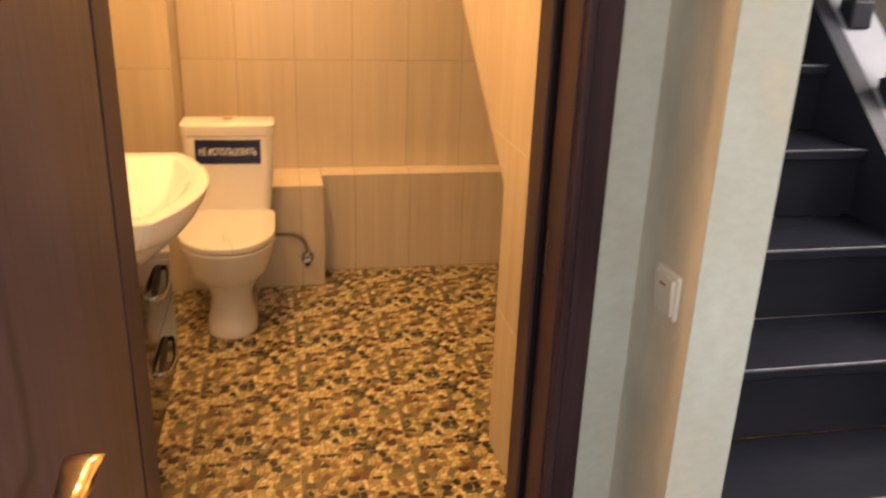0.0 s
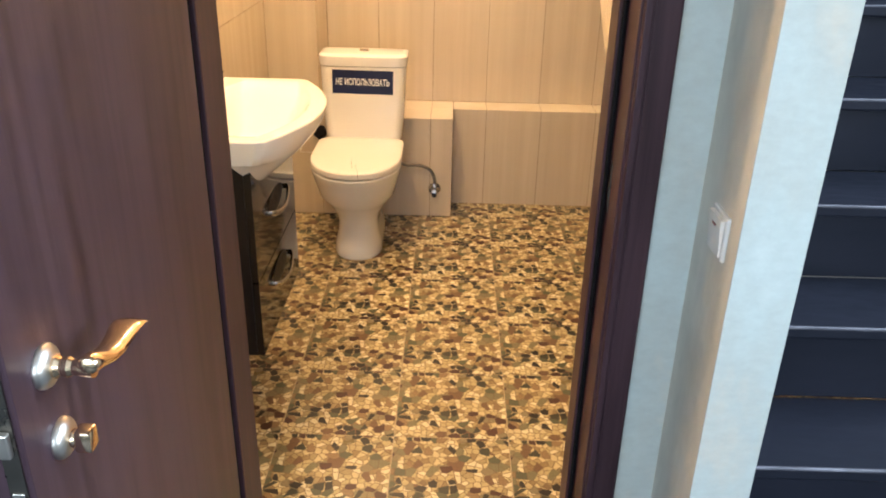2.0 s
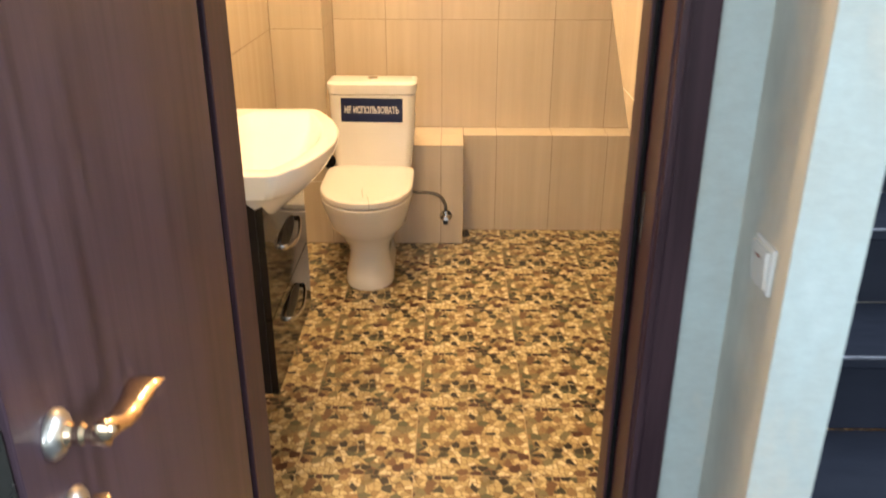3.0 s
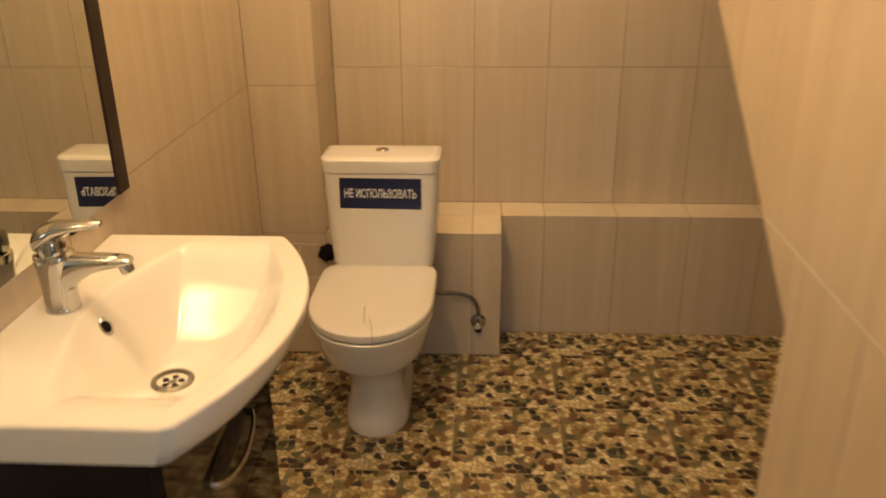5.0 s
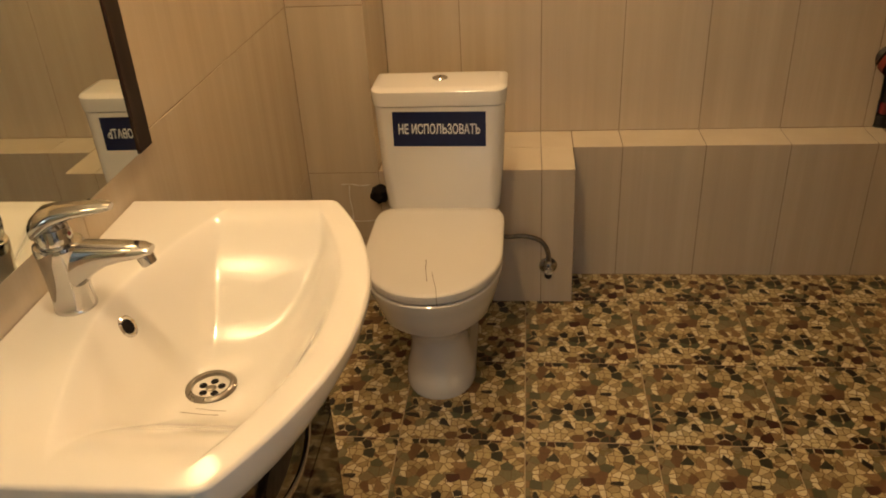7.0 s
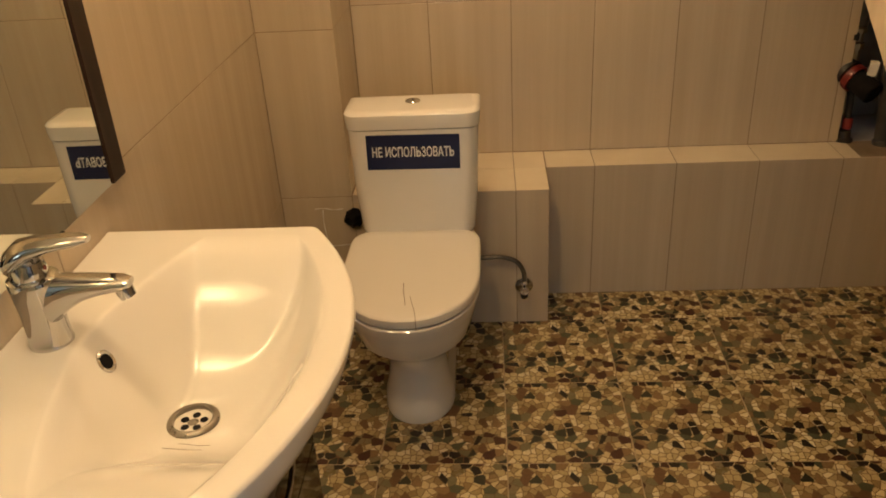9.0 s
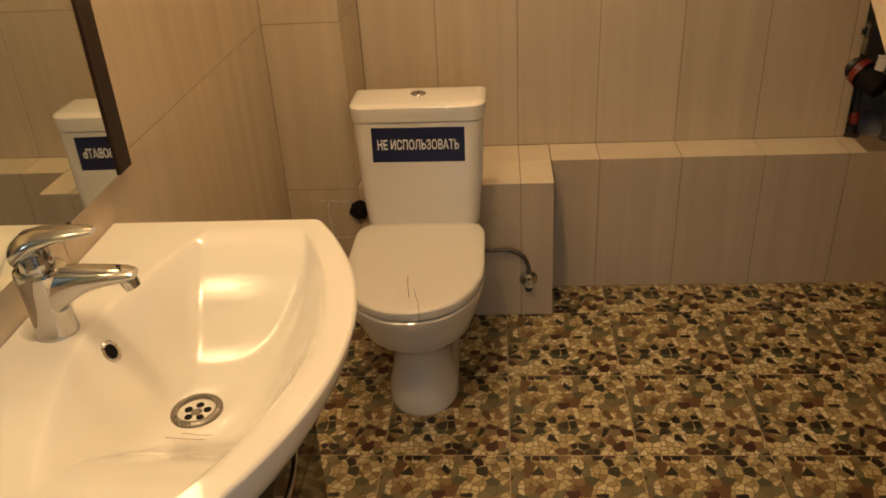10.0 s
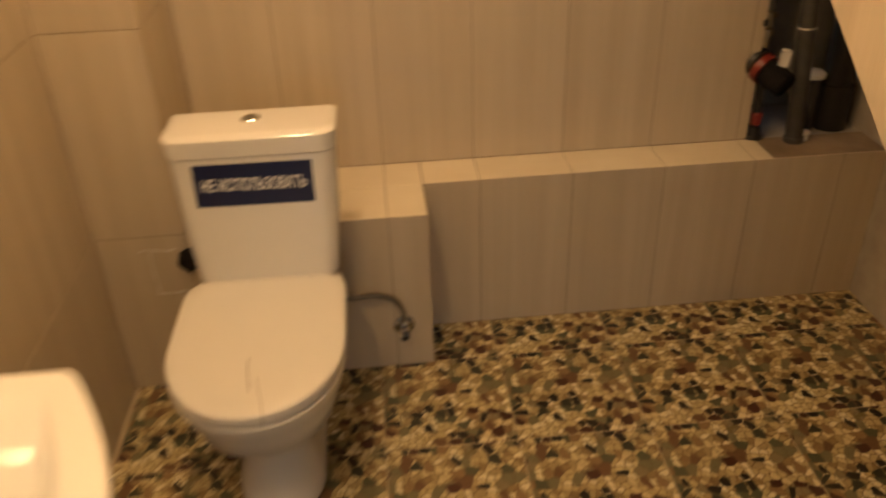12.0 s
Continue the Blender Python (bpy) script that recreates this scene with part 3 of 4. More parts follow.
neck = lathe([(0.011, 0.010), (0.012, 0.014), (0.009, 0.018), (0.0105, 0.026), (0.008, 0.03), (0.0095, 0.04), (0.0105, 0.05)], ROSE, (1, 0, 0), 20)
part("handle_neck", neck, M_GOLD, handle, "polished gold neck", True)
px, py, pz = ROSE[0] + 0.05, ROSE[1], ROSE[2]
loops = []
for dy, dz, hz, hx in ((-0.0125, 0.0, 0.004, 0.004), (-0.010, 0.0, 0.0085, 0.0075), (-0.004, 0.0, 0.0105, 0.009), (0.010, -0.004, 0.0105, 0.0095), (0.030, -0.013, 0.009, 0.0105), (0.052, -0.018, 0.0075, 0.0115), (0.075, -0.017, 0.006, 0.0125),
                       (0.098, -0.013, 0.0048, 0.0135), (0.113, -0.014, 0.0042, 0.0140), (0.124, -0.018, 0.0036, 0.0140), (0.1265, -0.0195, 0.0022, 0.0128)):
    loops.append([(px - 0.003 + 1.25 * hx * math.cos(a), py + 0.85 * dy, pz + 0.006 + 0.8 * dz + hz * math.sin(a)) for a in [2 * math.pi * k / 18 for k in range(18)]])
lever = rings(loops)
part("handle_lever", lever, M_GOLD, handle, "polished gold wave lever", True)
TURN = (DOOR_X, 0.640, 0.944)
rose2 = part("turn_rose", lathe([(0.0225, 0), (0.0225, 0.003), (0.020, 0.007), (0.014, 0.010), (0.011, 0.011)], TURN, (1, 0, 0)), M_SATIN, door, "round satin nickel rose", True)
tk = lathe([(0.009, 0.009), (0.010, 0.013), (0.008, 0.018)], TURN, (1, 0, 0), 18)
box(TURN[0] + 0.016, TURN[0] + 0.034, TURN[1] - 0.010, TURN[1] + 0.010, TURN[2] - 0.0125, TURN[2] + 0.0125, 0.003, bm=tk)
part("thumb_turn", tk, M_GOLD, rose2, "polished gold thumb turn", True)

switch = thing("light_switch", (RETURN, 1.114, 0.987), "white single light switch on the wall", "switch")
part("plate", box(RETURN - 0.006, RETURN + 0.002, 1.079, 1.151, 0.951, 1.024, 0.004, segments=3), M_PLASTIC, switch)
rocker = prism([(RETURN - 0.0062, 0.958), (RETURN - 0.0085, 0.959), (RETURN - 0.0095, 0.975), (RETURN - 0.0125, 1.006), (RETURN - 0.0120, 1.016), (RETURN - 0.0062, 1.017)], "y", 1.087, 1.143)
part("rocker", rocker, M_PLASTIC, switch)
part("marker", box(RETURN - 0.0133, RETURN - 0.0124, 1.106, 1.122, 1.001, 1.0045), M_RED, switch)

# ---------------------------------------------------------------- lamp
lamp = thing("ceiling_lamp", (*LAMPS[0][:2], CEIL), "round frosted ceiling lamp giving warm light", "lamp", "ceiling lamps")
part("lamp_base", lathe([(0.165, 0), (0.165, -0.03), (0.16, -0.035)], (*LAMPS[0][:2], CEIL)), M_PLASTIC, lamp, "", True)
part("diffuser", lathe([(0.158, -0.034), (0.156, -0.05), (0.14, -0.062), (0.08, -0.069), (0.01, -0.071)], (*LAMPS[0][:2], CEIL)), M_LAMP, lamp, "lit frosted diffuser", True)
copy_thing(lamp, pose(*LAMPS[1][:2], CEIL))

# ---------------------------------------------------------------- washbasin
SY0, SY1, SZ = 1.816, 2.472, 0.886
BL = 0.300              # half length of the bowl
SC = (SY0 + SY1) / 2


def basin_front(y):
    k = max(0.0, 1 - ((y - SC) / 0.328) ** 2)
    edge = min(y - SY0, SY1 - y)
    corner = 0.012 * max(0.0, 1 - edge / 0.012) ** 2
    return 0.357 + 0.106 * k - corner


def bowl_back(y):
    k = min(1.0, abs(y - SC) / BL)
    return 0.100 + 0.074 * k ** 1.6


def bowl_front(y):
    return basin_front(y) - 0.042


def basin_depth(x, y):
    """How far the bowl lies under the rim: a trough that rises gently to both ends, with a steep wall under the tap and a rounded one in front."""
    v = abs(y - SC) / BL
    b, f = bowl_back(y), bowl_front(y)
    if x <= b or x >= f or v >= 1:
        return 0.0
    run = 0.148 * (0.5 + 0.5 * math.cos(math.pi * v ** 1.05))
    d, e = x - b, f - x
    back = 1.80 * (1 - 0.5 * v * v) * d * d / (d + 0.010 + 0.02 * v * v)
    front = 0.148 * (1 - max(0.0, 1 - e / 0.175) ** 2.2) * e / (e + 0.012) * 1.08
    soft = 0.0015 + 0.034 * (run / 0.148) ** 0.6
    low = soft_min(run, back, soft)
    return max(0.0, soft_min(low, front, soft))


def soft_min(a, b, k):
    h = max(0.0, k - abs(a - b)) / k
    return min(a, b) - h * h * k / 4


def washbasin():
    w = thing("washbasin", (0.2, SC, 0.78), "white ceramic washbasin with a bowed front", "washbasin")
    bm = bmesh.new()
    n0, n1, n2 = 14, 120, 10
    nv = n0 + n1 + n2
    bend = [SY0, SY0 + 0.008, SC - BL, SC + BL, SY1 - 0.008, SY1]
    ys = []
    for a, b, n in zip(bend, bend[1:], (4, 8, 190, 8, 4)):
        ys += [a + (b - a) * k / n for k in range(n)]
    ys.append(SY1)
    nu = len(ys) - 1
    grid = []
    for y in ys:
        row = []
        for j in range(nv + 1):
            b, f, e = bowl_back(y), bowl_front(y), basin_front(y)
            if j <= n0:
                x = 0.002 + (b - 0.002) * j / n0
            elif j <= n0 + n1:
                x = b + (f - b) * (j - n0) / n1
            else:
                x = f + (e - f) * (1 - (1 - (j - n0 - n1) / n2) ** 2)
            z = SZ - basin_depth(x, y)
            rim = min(basin_front(y) - x, y - SY0, SY1 - y)
            z -= 0.004 * max(0.0, 1 - rim / 0.0055) ** 2
            row.append(bm.verts.new((x, y, z)))
        grid.append(row)
    for i in range(nu):
        for j in range(nv):
            bm.faces.new((grid[i][j], grid[i][j + 1], grid[i + 1][j + 1], grid[i + 1][j]))
    loop = [grid[0][j] for j in range(nv + 1)] + [grid[i][nv] for i in range(1, nu + 1)] + [grid[nu][j] for j in range(nv - 1, -1, -1)] + [grid[i][0] for i in range(nu - 1, 0, -1)]
    prev = loop
    for dz, inset in ((0.0058, 0.0), (0.012, 0.0), (0.035, 0.006), (0.062, 0.019), (0.090, 0.039), (0.115, 0.061), (0.142, 0.087), (0.168, 0.112)):
        ring = []
        for v in loop:
            front = max(0.0, v.co.x - 0.03) / 0.44
            y = v.co.y
            side = max(-1.0, min(1.0, (y - SC) / 0.328))
            drop = min(dz, 0.062 + (dz - 0.062) * (1 - abs(side) ** 3)) if dz > 0.062 else dz
            ring.append(bm.verts.new((v.co.x - inset * front * (1.35 - 0.35 * abs(side)), y - min(inset, 0.045) * 0.25 * side ** 3, SZ - drop)))
        for a in range(len(loop)):
            b = (a + 1) % len(loop)
            bm.faces.new((prev[a], prev[b], ring[b], ring[a]))
        prev = ring
    bowl = part("basin", bm, M_CERAMIC, w, "", True)
    bowl.data.set_sharp_from_angle(angle=radians(75))
    zd = SZ - basin_depth(0.236, SC) + 0.0005
    dr = lathe([(0.037, -0.006), (0.037, 0.003), (0.0345, 0.0055), (0.030, 0.0070), (0.0275, 0.0062), (0.0264, -0.004)], (0.226, SC, zd))
    part("drain_ring", dr, M_STEEL, w, "brushed steel drain ring", True)
    st = lathe([(0.0262, -0.004), (0.0262, -0.0006), (0.012, -0.0016), (0.003, 0.0004)], (0.226, SC, zd))
    strainer = part("strainer", st, M_STEEL, w, "brushed steel strainer", True)
    # flat black discs on the strainer, shade of the holes in their colour
    hb = bmesh.new()
    for k in range(5):
        a = k * math.pi * 0.4 + 0.3
        lathe([(0.0058, -0.004), (0.0056, -0.0028)], (0.226 + 0.0145 * math.cos(a), SC + 0.0145 * math.sin(a), zd + 0.0033), n=14, bm=hb)
    part("drain_hole_discs", hb, M_HOLE, strainer, "dark discs painted as shaded drain holes", True)
    ov = (bowl_back(SC) + 0.0255, SC, SZ - 0.0355)
    tilt = (0.86, 0, 0.5)
    part("overflow_ring", lathe([(0.0165, -0.002), (0.0165, 0.003), (0.0140, 0.0046), (0.0108, 0.003), (0.0108, 0.001)], ov, tilt), M_CHROME, w, "chrome overflow ring", True)
    # flat black disc, the overflow's inner shade as colour
    part("overflow_hole_disc", lathe([(0.0110, 0.0014), (0.0106, 0.0022)], ov, tilt), M_HOLE, w, "dark disc painted as the shaded overflow hole", True)
    for x0, y0, x1, y1 in ((0.205, SC - 0.062, 0.262, SC - 0.070), (0.222, SC - 0.050, 0.268, SC - 0.058)):
        pts = [(x0 + (x1 - x0) * k / 8, y0 + (y1 - y0) * k / 8 + 0.0006 * math.sin(k)) for k in range(9)]
        part("hairline", tube([(x, y, SZ - basin_depth(x, y) + 0.0002) for x, y in pts], 0.0004, 6), M_STAIN, w, "dark hairline in the glaze")
    return w


washbasin()

faucet = thing("faucet", (0.062, SC, SZ), "chrome single-lever basin tap", "tap")


def oval(cx, cy, z, rx, ry, n=28):
    return [(cx + rx * math.cos(2 * math.pi * i / n), cy + ry * math.sin(2 * math.pi * i / n), z) for i in range(n)]


FX = 0.062
body = rings([oval(FX + dx, SC, SZ + z, rx, ry) for z, rx, ry, dx in ((-0.001, 0.0285, 0.028, 0), (0.003, 0.029, 0.0285, 0), (0.006, 0.0278, 0.0272, 0), (0.03, 0.0272, 0.0262, 0), (0.055, 0.0285, 0.027, 0.001),
                                                                      (0.078, 0.0318, 0.0292, 0.002), (0.094, 0.0335, 0.0302, 0.002), (0.0985, 0.0325, 0.0292, 0.002), (0.1005, 0.027, 0.025, 0.001))])
part("tap_body", body, M_CHROME, faucet, "", True)
sp = []
for t, z0, z1, w in ((0.0, 0.020, 0.098, 0.023), (0.12, 0.030, 0.099, 0.023), (0.3, 0.052, 0.0995, 0.0225), (0.5, 0.067, 0.0985, 0.021), (0.72, 0.0755, 0.0975, 0.019), (0.9, 0.079, 0.0965, 0.0165), (1.0, 0.083, 0.093, 0.011)):
    x = FX + 0.004 + t * 0.124
    zc, hz = SZ + (z0 + z1) / 2, (z1 - z0) / 2
    sp.append([(x, SC + w * math.copysign(abs(math.cos(a)) ** 0.8, math.cos(a)), zc + hz * math.copysign(abs(math.sin(a)) ** 0.8, math.sin(a))) for a in [2 * math.pi * i / 24 for i in range(24)]])
part("spout", rings(sp), M_CHROME, faucet, "", True)
part("aerator", lathe([(0.0115, 0.004), (0.0118, -0.006), (0.011, -0.015), (0.009, -0.0155)], (FX + 0.116, SC, SZ + 0.082), (-0.35, 0, 1), 20), M_CHROME, faucet, "", True)
part("cartridge_cap", lathe([(0.0225, 0.099), (0.0225, 0.112), (0.0205, 0.122), (0.012, 0.128)], (FX, SC, SZ)), M_CHROME, faucet, "", True)
lv = []
for t, z, w, h in ((0.0, 0.112, 0.012, 0.010), (0.05, 0.121, 0.022, 0.018), (0.18, 0.131, 0.0255, 0.020), (0.36, 0.141, 0.025, 0.014), (0.6, 0.147, 0.021, 0.0085), (0.86, 0.150, 0.0165, 0.0065), (1.0, 0.151, 0.008, 0.004)):
    x = FX - 0.026 + t * 0.115
    lv.append([(x, SC + w * math.cos(a), SZ + z + h * math.sin(a)) for a in [2 * math.pi * i / 20 for i in range(20)]])
part("tap_lever", rings(lv), M_CHROME, faucet, "", True)
part("temperature_mark", lathe([(0.0032, 0), (0.003, 0.0008)], (FX + 0.0222, SC, SZ + 0.112), (1, 0, 0.1), 12), M_RED, faucet, "", True)

# vanity cabinet under the basin
CX, CY0, CY1, CZ0, CZ1 = 0.311, 1.878, 2.412, 0.25, 0.81
vanity = thing("vanity_cabinet", (0.17, SC, CZ0), "black gloss wall-hung vanity cabinet with two drawers", "cabinet")
part("side_panel", box(0.002, CX - 0.019, CY0, CY0 + 0.018, CZ0, CZ1, 0.001), M_BLACK_MATT, vanity)
part("side_panel", box(0.002, CX - 0.019, CY1 - 0.018, CY1, CZ0, CZ1, 0.001), M_BLACK_MATT, vanity)
part("bottom_panel", box(0.002, CX - 0.019, CY0 + 0.0185, CY1 - 0.0185, CZ0, CZ0 + 0.018), M_BLACK_MATT, vanity)
part("back_panel", box(0.002, 0.012, CY0 + 0.0185, CY1 - 0.0185, CZ0 + 0.0185, 0.6), M_BLACK_MATT, vanity)
for z0, z1, hz in ((CZ0, 0.472, 0.393), (0.476, 0.795, 0.612)):
    # the upper front is scooped out under the bowl
    ys = [CY0 + 0.001 + (CY1 - CY0 - 0.002) * k / 40 for k in range(41)]
    top = [(y, min([z1] + [SZ - basin_depth(CX - 0.0185 + dx, y + dy) - 0.022 for dx in (-0.006, 0, 0.006, 0.0125, 0.0185) for dy in (-0.015, 0, 0.015)])) for y in ys]
    front = part("drawer_front", prism([(ys[0], z0), (ys[-1], z0)] + top[::-1], "x", CX - 0.0185, CX), M_BLACK, vanity, "black high-gloss drawer front")
    ya, yb = SC - 0.107, SC + 0.107
    ym = (ya + yb) / 2
    # thin raised oval, its dark colour gives the shade of a recess
    oval_ring = [[(CX + w, ym + 0.092 * k * math.cos(a), hz + 0.004 + 0.034 * k * math.sin(a)) for a in [2 * math.pi * i / 32 for i in range(32)]] for w, k in ((-0.001, 1.0), (0.0006, 1.0), (0.0008, 0.97))]
    part("recess_shade", rings(oval_ring), M_BLACK_MATT, front, "dark oval plate painted as a shaded finger recess")
    hb = tube([(CX - 0.002, ya, hz), (CX + 0.014, ya + 0.008, hz - 0.004), (CX + 0.022, ya + 0.05, hz - 0.014), (CX + 0.026, ym, hz - 0.018), (CX + 0.022, yb - 0.05, hz - 0.012), (CX + 0.014, yb - 0.008, hz + 0.002), (CX - 0.002, yb, hz)],
              lambda t: 0.0030 + 0.0018 * math.sin(math.pi * t), 12, None, 2.2)
    part("drawer_handle", hb, M_CHROME, front, "bowed chrome handle", True)

# mirror on the side wall
mirror = thing("wall_mirror", (0.0, 2.16, 0.958), "large wall mirror with a dark side strip", "mirror")
part("mirror_glass", box(0.0070, 0.0115, 1.80, 2.506, 0.957, 1.88, 0.001), M_GLASS, mirror, "silvered mirror glass")
part("backing", box(0.001, 0.0065, 1.805, 2.53, 0.962, 1.875, 0.001), M_BLACK_MATT, mirror)
part("side_strip", box(0.0070, 0.0150, 2.5065, 2.556, 0.957, 1.88, 0.0015), M_STRIP, mirror, "dark brown wooden side strip")

# small black block at the lower edge of the glass
part("clip", box(0.0072, 0.0145, 2.30, 2.325, 0.951, 0.961, 0.0015), M_HOLE, mirror, "small black block at the lower edge of the mirror")

# ---------------------------------------------------------------- toilet
TX = 0.434
toilet = thing("toilet", (TX, 3.2, 0), "white close-coupled toilet with closed lid", "toilet")


def dee(z, hw, front, back, n=40, square=0.32, cx=TX - 0.005, taper=0.13):
    """A D-shaped outline: round in front, squarer at the back."""
    out = []
    mid = front + min((back - front) * 0.55, hw * 1.25)
    for i in range(n):
        a = 2 * math.pi * i / n
        c, s = math.cos(a), math.sin(a)
        if s < 0:
            out.append((cx + hw * math.copysign(abs(c) ** 0.92, c), mid + (mid - front) * s, z))
        else:
            out.append((cx + hw * (1 - taper * s * s) * math.copysign(abs(c) ** square, c), mid + (back - mid) * abs(s) ** square, z))
    return out


bowl = rings([dee(0.0, 0.098, 3.012, 3.45), dee(0.012, 0.101, 3.008, 3.452), dee(0.05, 0.097, 3.016, 3.45), dee(0.10, 0.084, 3.034, 3.45), dee(0.145, 0.082, 3.040, 3.45), dee(0.18, 0.092, 3.030, 3.45),
              dee(0.235, 0.127, 2.98, 3.455), dee(0.28, 0.157, 2.925, 3.46), dee(0.32, 0.166, 2.912, 3.465), dee(0.36, 0.177, 2.890, 3.47), dee(0.384, 0.182, 2.880, 3.47), dee(0.393, 0.183, 2.878, 3.468), dee(0.3965, 0.181, 2.882, 3.466), dee(0.397, 0.14, 2.925, 3.44)])
part("bowl", bowl, M_CERAMIC, toilet, "white ceramic bowl", True)
ring = rings([dee(0.397, 0.138, 2.930, 3.345), dee(0.398, 0.140, 2.928, 3.35), dee(0.4030, 0.140, 2.928, 3.35), dee(0.4041, 0.136, 2.932, 3.346)])
part("seat", ring, M_PLASTIC, toilet, "", True)
cover = rings([dee(z, hw, y0, y1, 64, 0.17) for z, hw, y0, y1 in ((0.4036, 0.180, 2.882, 3.350), (0.4044, 0.1835, 2.8785, 3.353), (0.415, 0.184, 2.877, 3.355), (0.4245, 0.1835, 2.878, 3.354), (0.4275, 0.1815, 2.8815, 3.3515),
                                                                   (0.4292, 0.177, 2.888, 3.348), (0.430, 0.147, 2.92, 3.32), (0.4315, 0.085, 3.0, 3.26))])
lid = part("seat_lid", cover, M_PLASTIC, toilet, "closed white plastic lid", True)
part("drip_stain", tube([(0.417, 3.047, 0.4317), (0.419, 3.035, 0.4317), (0.420, 3.01, 0.4316), (0.425, 2.98, 0.4311), (0.430, 2.945, 0.4305)], 0.0009, 6), M_STAIN, lid, "thin brown drip stain")
part("drip_stain", tube([(0.439, 2.985, 0.4311), (0.446, 2.95, 0.4305), (0.455, 2.915, 0.4300), (0.459, 2.886, 0.4288), (0.460, 2.8765, 0.4235), (0.460, 2.8765, 0.4045)], 0.0007, 6), M_STAIN, lid, "thin brown drip stain")


def rounded(z, hx, y0, y1, r, cx=TX, n=8):
    out = []
    for (qx, qy, a0) in ((cx + hx - r, y1 - 0.006, 0), (cx - hx + r, y1 - 0.006, 90), (cx - hx + r, y0 + r, 180), (cx + hx - r, y0 + r, 270)):
        rr = 0.006 if a0 < 180 else r
        q = qx + (r - rr) * (1 if a0 in (0, 270) else -1)
        for k in range(n):
            a = radians(a0 + 90 * k / (n - 1))
            out.append((q + rr * math.cos(a), qy + rr * math.sin(a), z))
    return out


tank = rings([rounded(0.405, 0.145, 3.358, CASING - 0.004, 0.03), rounded(0.412, 0.157, 3.350, CASING - 0.003, 0.035), rounded(0.43, 0.164, 3.346, CASING - 0.003, 0.036), rounded(0.55, 0.174, 3.351, CASING - 0.003, 0.037), rounded(0.730, 0.1815, 3.358, CASING - 0.003, 0.038)])
part("tank", tank, M_CERAMIC, toilet, "white ceramic cistern", True)
lid_t = rings([rounded(0.7325, 0.179, 3.361, CASING - 0.003, 0.038), rounded(0.734, 0.1845, 3.354, CASING - 0.002, 0.04), rounded(0.764, 0.187, 3.351, CASING - 0.002, 0.042), rounded(0.774, 0.187, 3.352, CASING - 0.003, 0.042), rounded(0.781, 0.180, 3.361, CASING - 0.008, 0.038), rounded(0.783, 0.166, 3.376, CASING - 0.018, 0.03)])
tl = part("tank_lid", lid_t, M_CERAMIC, toilet, "white ceramic cistern lid", True)
part("flush_button", lathe([(0.0215, 0), (0.0215, 0.003), (0.019, 0.005), (0.017, 0.0045), (0.004, 0.005)], (TX, 3.447, 0.782)), M_CHROME, tl, "oval chrome flush button", True)
part("button_split", box(TX - 0.001, TX + 0.001, 3.447 - 0.017, 3.447 + 0.017, 0.7864, 0.7875), M_HOLE, tl)

# sticker on the cistern
sign = thing("sign_sticker", (TX, 3.357, 0.667), "navy sticker with white capitals on the cistern", "sign")
sb = box(-0.1285, 0.1285, -0.0006, 0.0006, -0.0495, 0.0495)
board = part("backing", sb, M_SIGN)
txt = bpy.data.curves.new("lettering", "FONT")
txt.body = "НЕ ИСПОЛЬЗОВАТЬ"
txt.align_x, txt.align_y, txt.size, txt.extrude, txt.offset = "CENTER", "CENTER", 0.036, 0.0002, 0.0
txt.bevel_depth, txt.bevel_resolution = 0.0008, 0
txt_ob = new("lettering_curve", txt)
bpy.context.view_layer.update()
tm = bpy.data.meshes.new_from_object(txt_ob.evaluated_get(bpy.context.evaluated_depsgraph_get()))
bpy.data.objects.remove(txt_ob)
tm.materials.clear()
tm.materials.append(M_LETTER)
xs = [v.co.x for v in tm.vertices]
ys = [v.co.y for v in tm.vertices]
sx, sy = 0.226 / (max(xs) - min(xs)), 0.030 / (max(ys) - min(ys))
mx, my = (max(xs) + min(xs)) / 2, (max(ys) + min(ys)) / 2
for v in tm.vertices:
    v.co = ((v.co.x - mx) * sx, -0.0009 - v.co.z, (v.co.y - my) * sy + 0.001)
letters = new("lettering", tm)
letters["label"] = "white capital lettering"
tilt = pose(TX, 3.3552, 0.668, -2.5, 0.6, 0)
for o in (board, letters):
    o.parent = sign
    o.matrix_parent_inverse = sign.matrix_world.inverted()
    o.matrix_world = tilt

# water connection of the cistern
VX, VZ = 0.742, 0.140
valve = thing("shutoff_valve", (VX, CASING, VZ), "chrome angle valve on the tiled casing", "valve")
part("escutcheon", lathe([(0.029, 0.001), (0.028, 0.005), (0.018, 0.011), (0.009, 0.012)], (VX, CASING, VZ), (0, -1, 0)), M_CHROME, valve, "", True)
vb = lathe([(0.009, 0.008), (0.009, 0.03), (0.0125, 0.031), (0.0125, 0.043), (0.011, 0.045)], (VX, CASING, VZ), (0, -1, 0), 20)
lathe([(0.007, -0.012), (0.007, 0.016), (0.010, 0.017), (0.010, 0.030), (0.008, 0.031)], (VX, CASING - 0.022, VZ), (0, 0, 1), 6, bm=vb)
part("valve_body", vb, M_CHROME, valve, "", True)
part("valve_knob", lathe([(0.0105, -0.012), (0.012, -0.016), (0.012, -0.03), (0.009, -0.034)], (VX, CASING - 0.022, VZ), (0, 0, 1), 16), M_PIPE_DARK, valve, "black turning knob", True)
hose = thing("supply_hose", (0.66, CASING - 0.03, 0.24), "braided steel hose from valve to cistern", "hose")
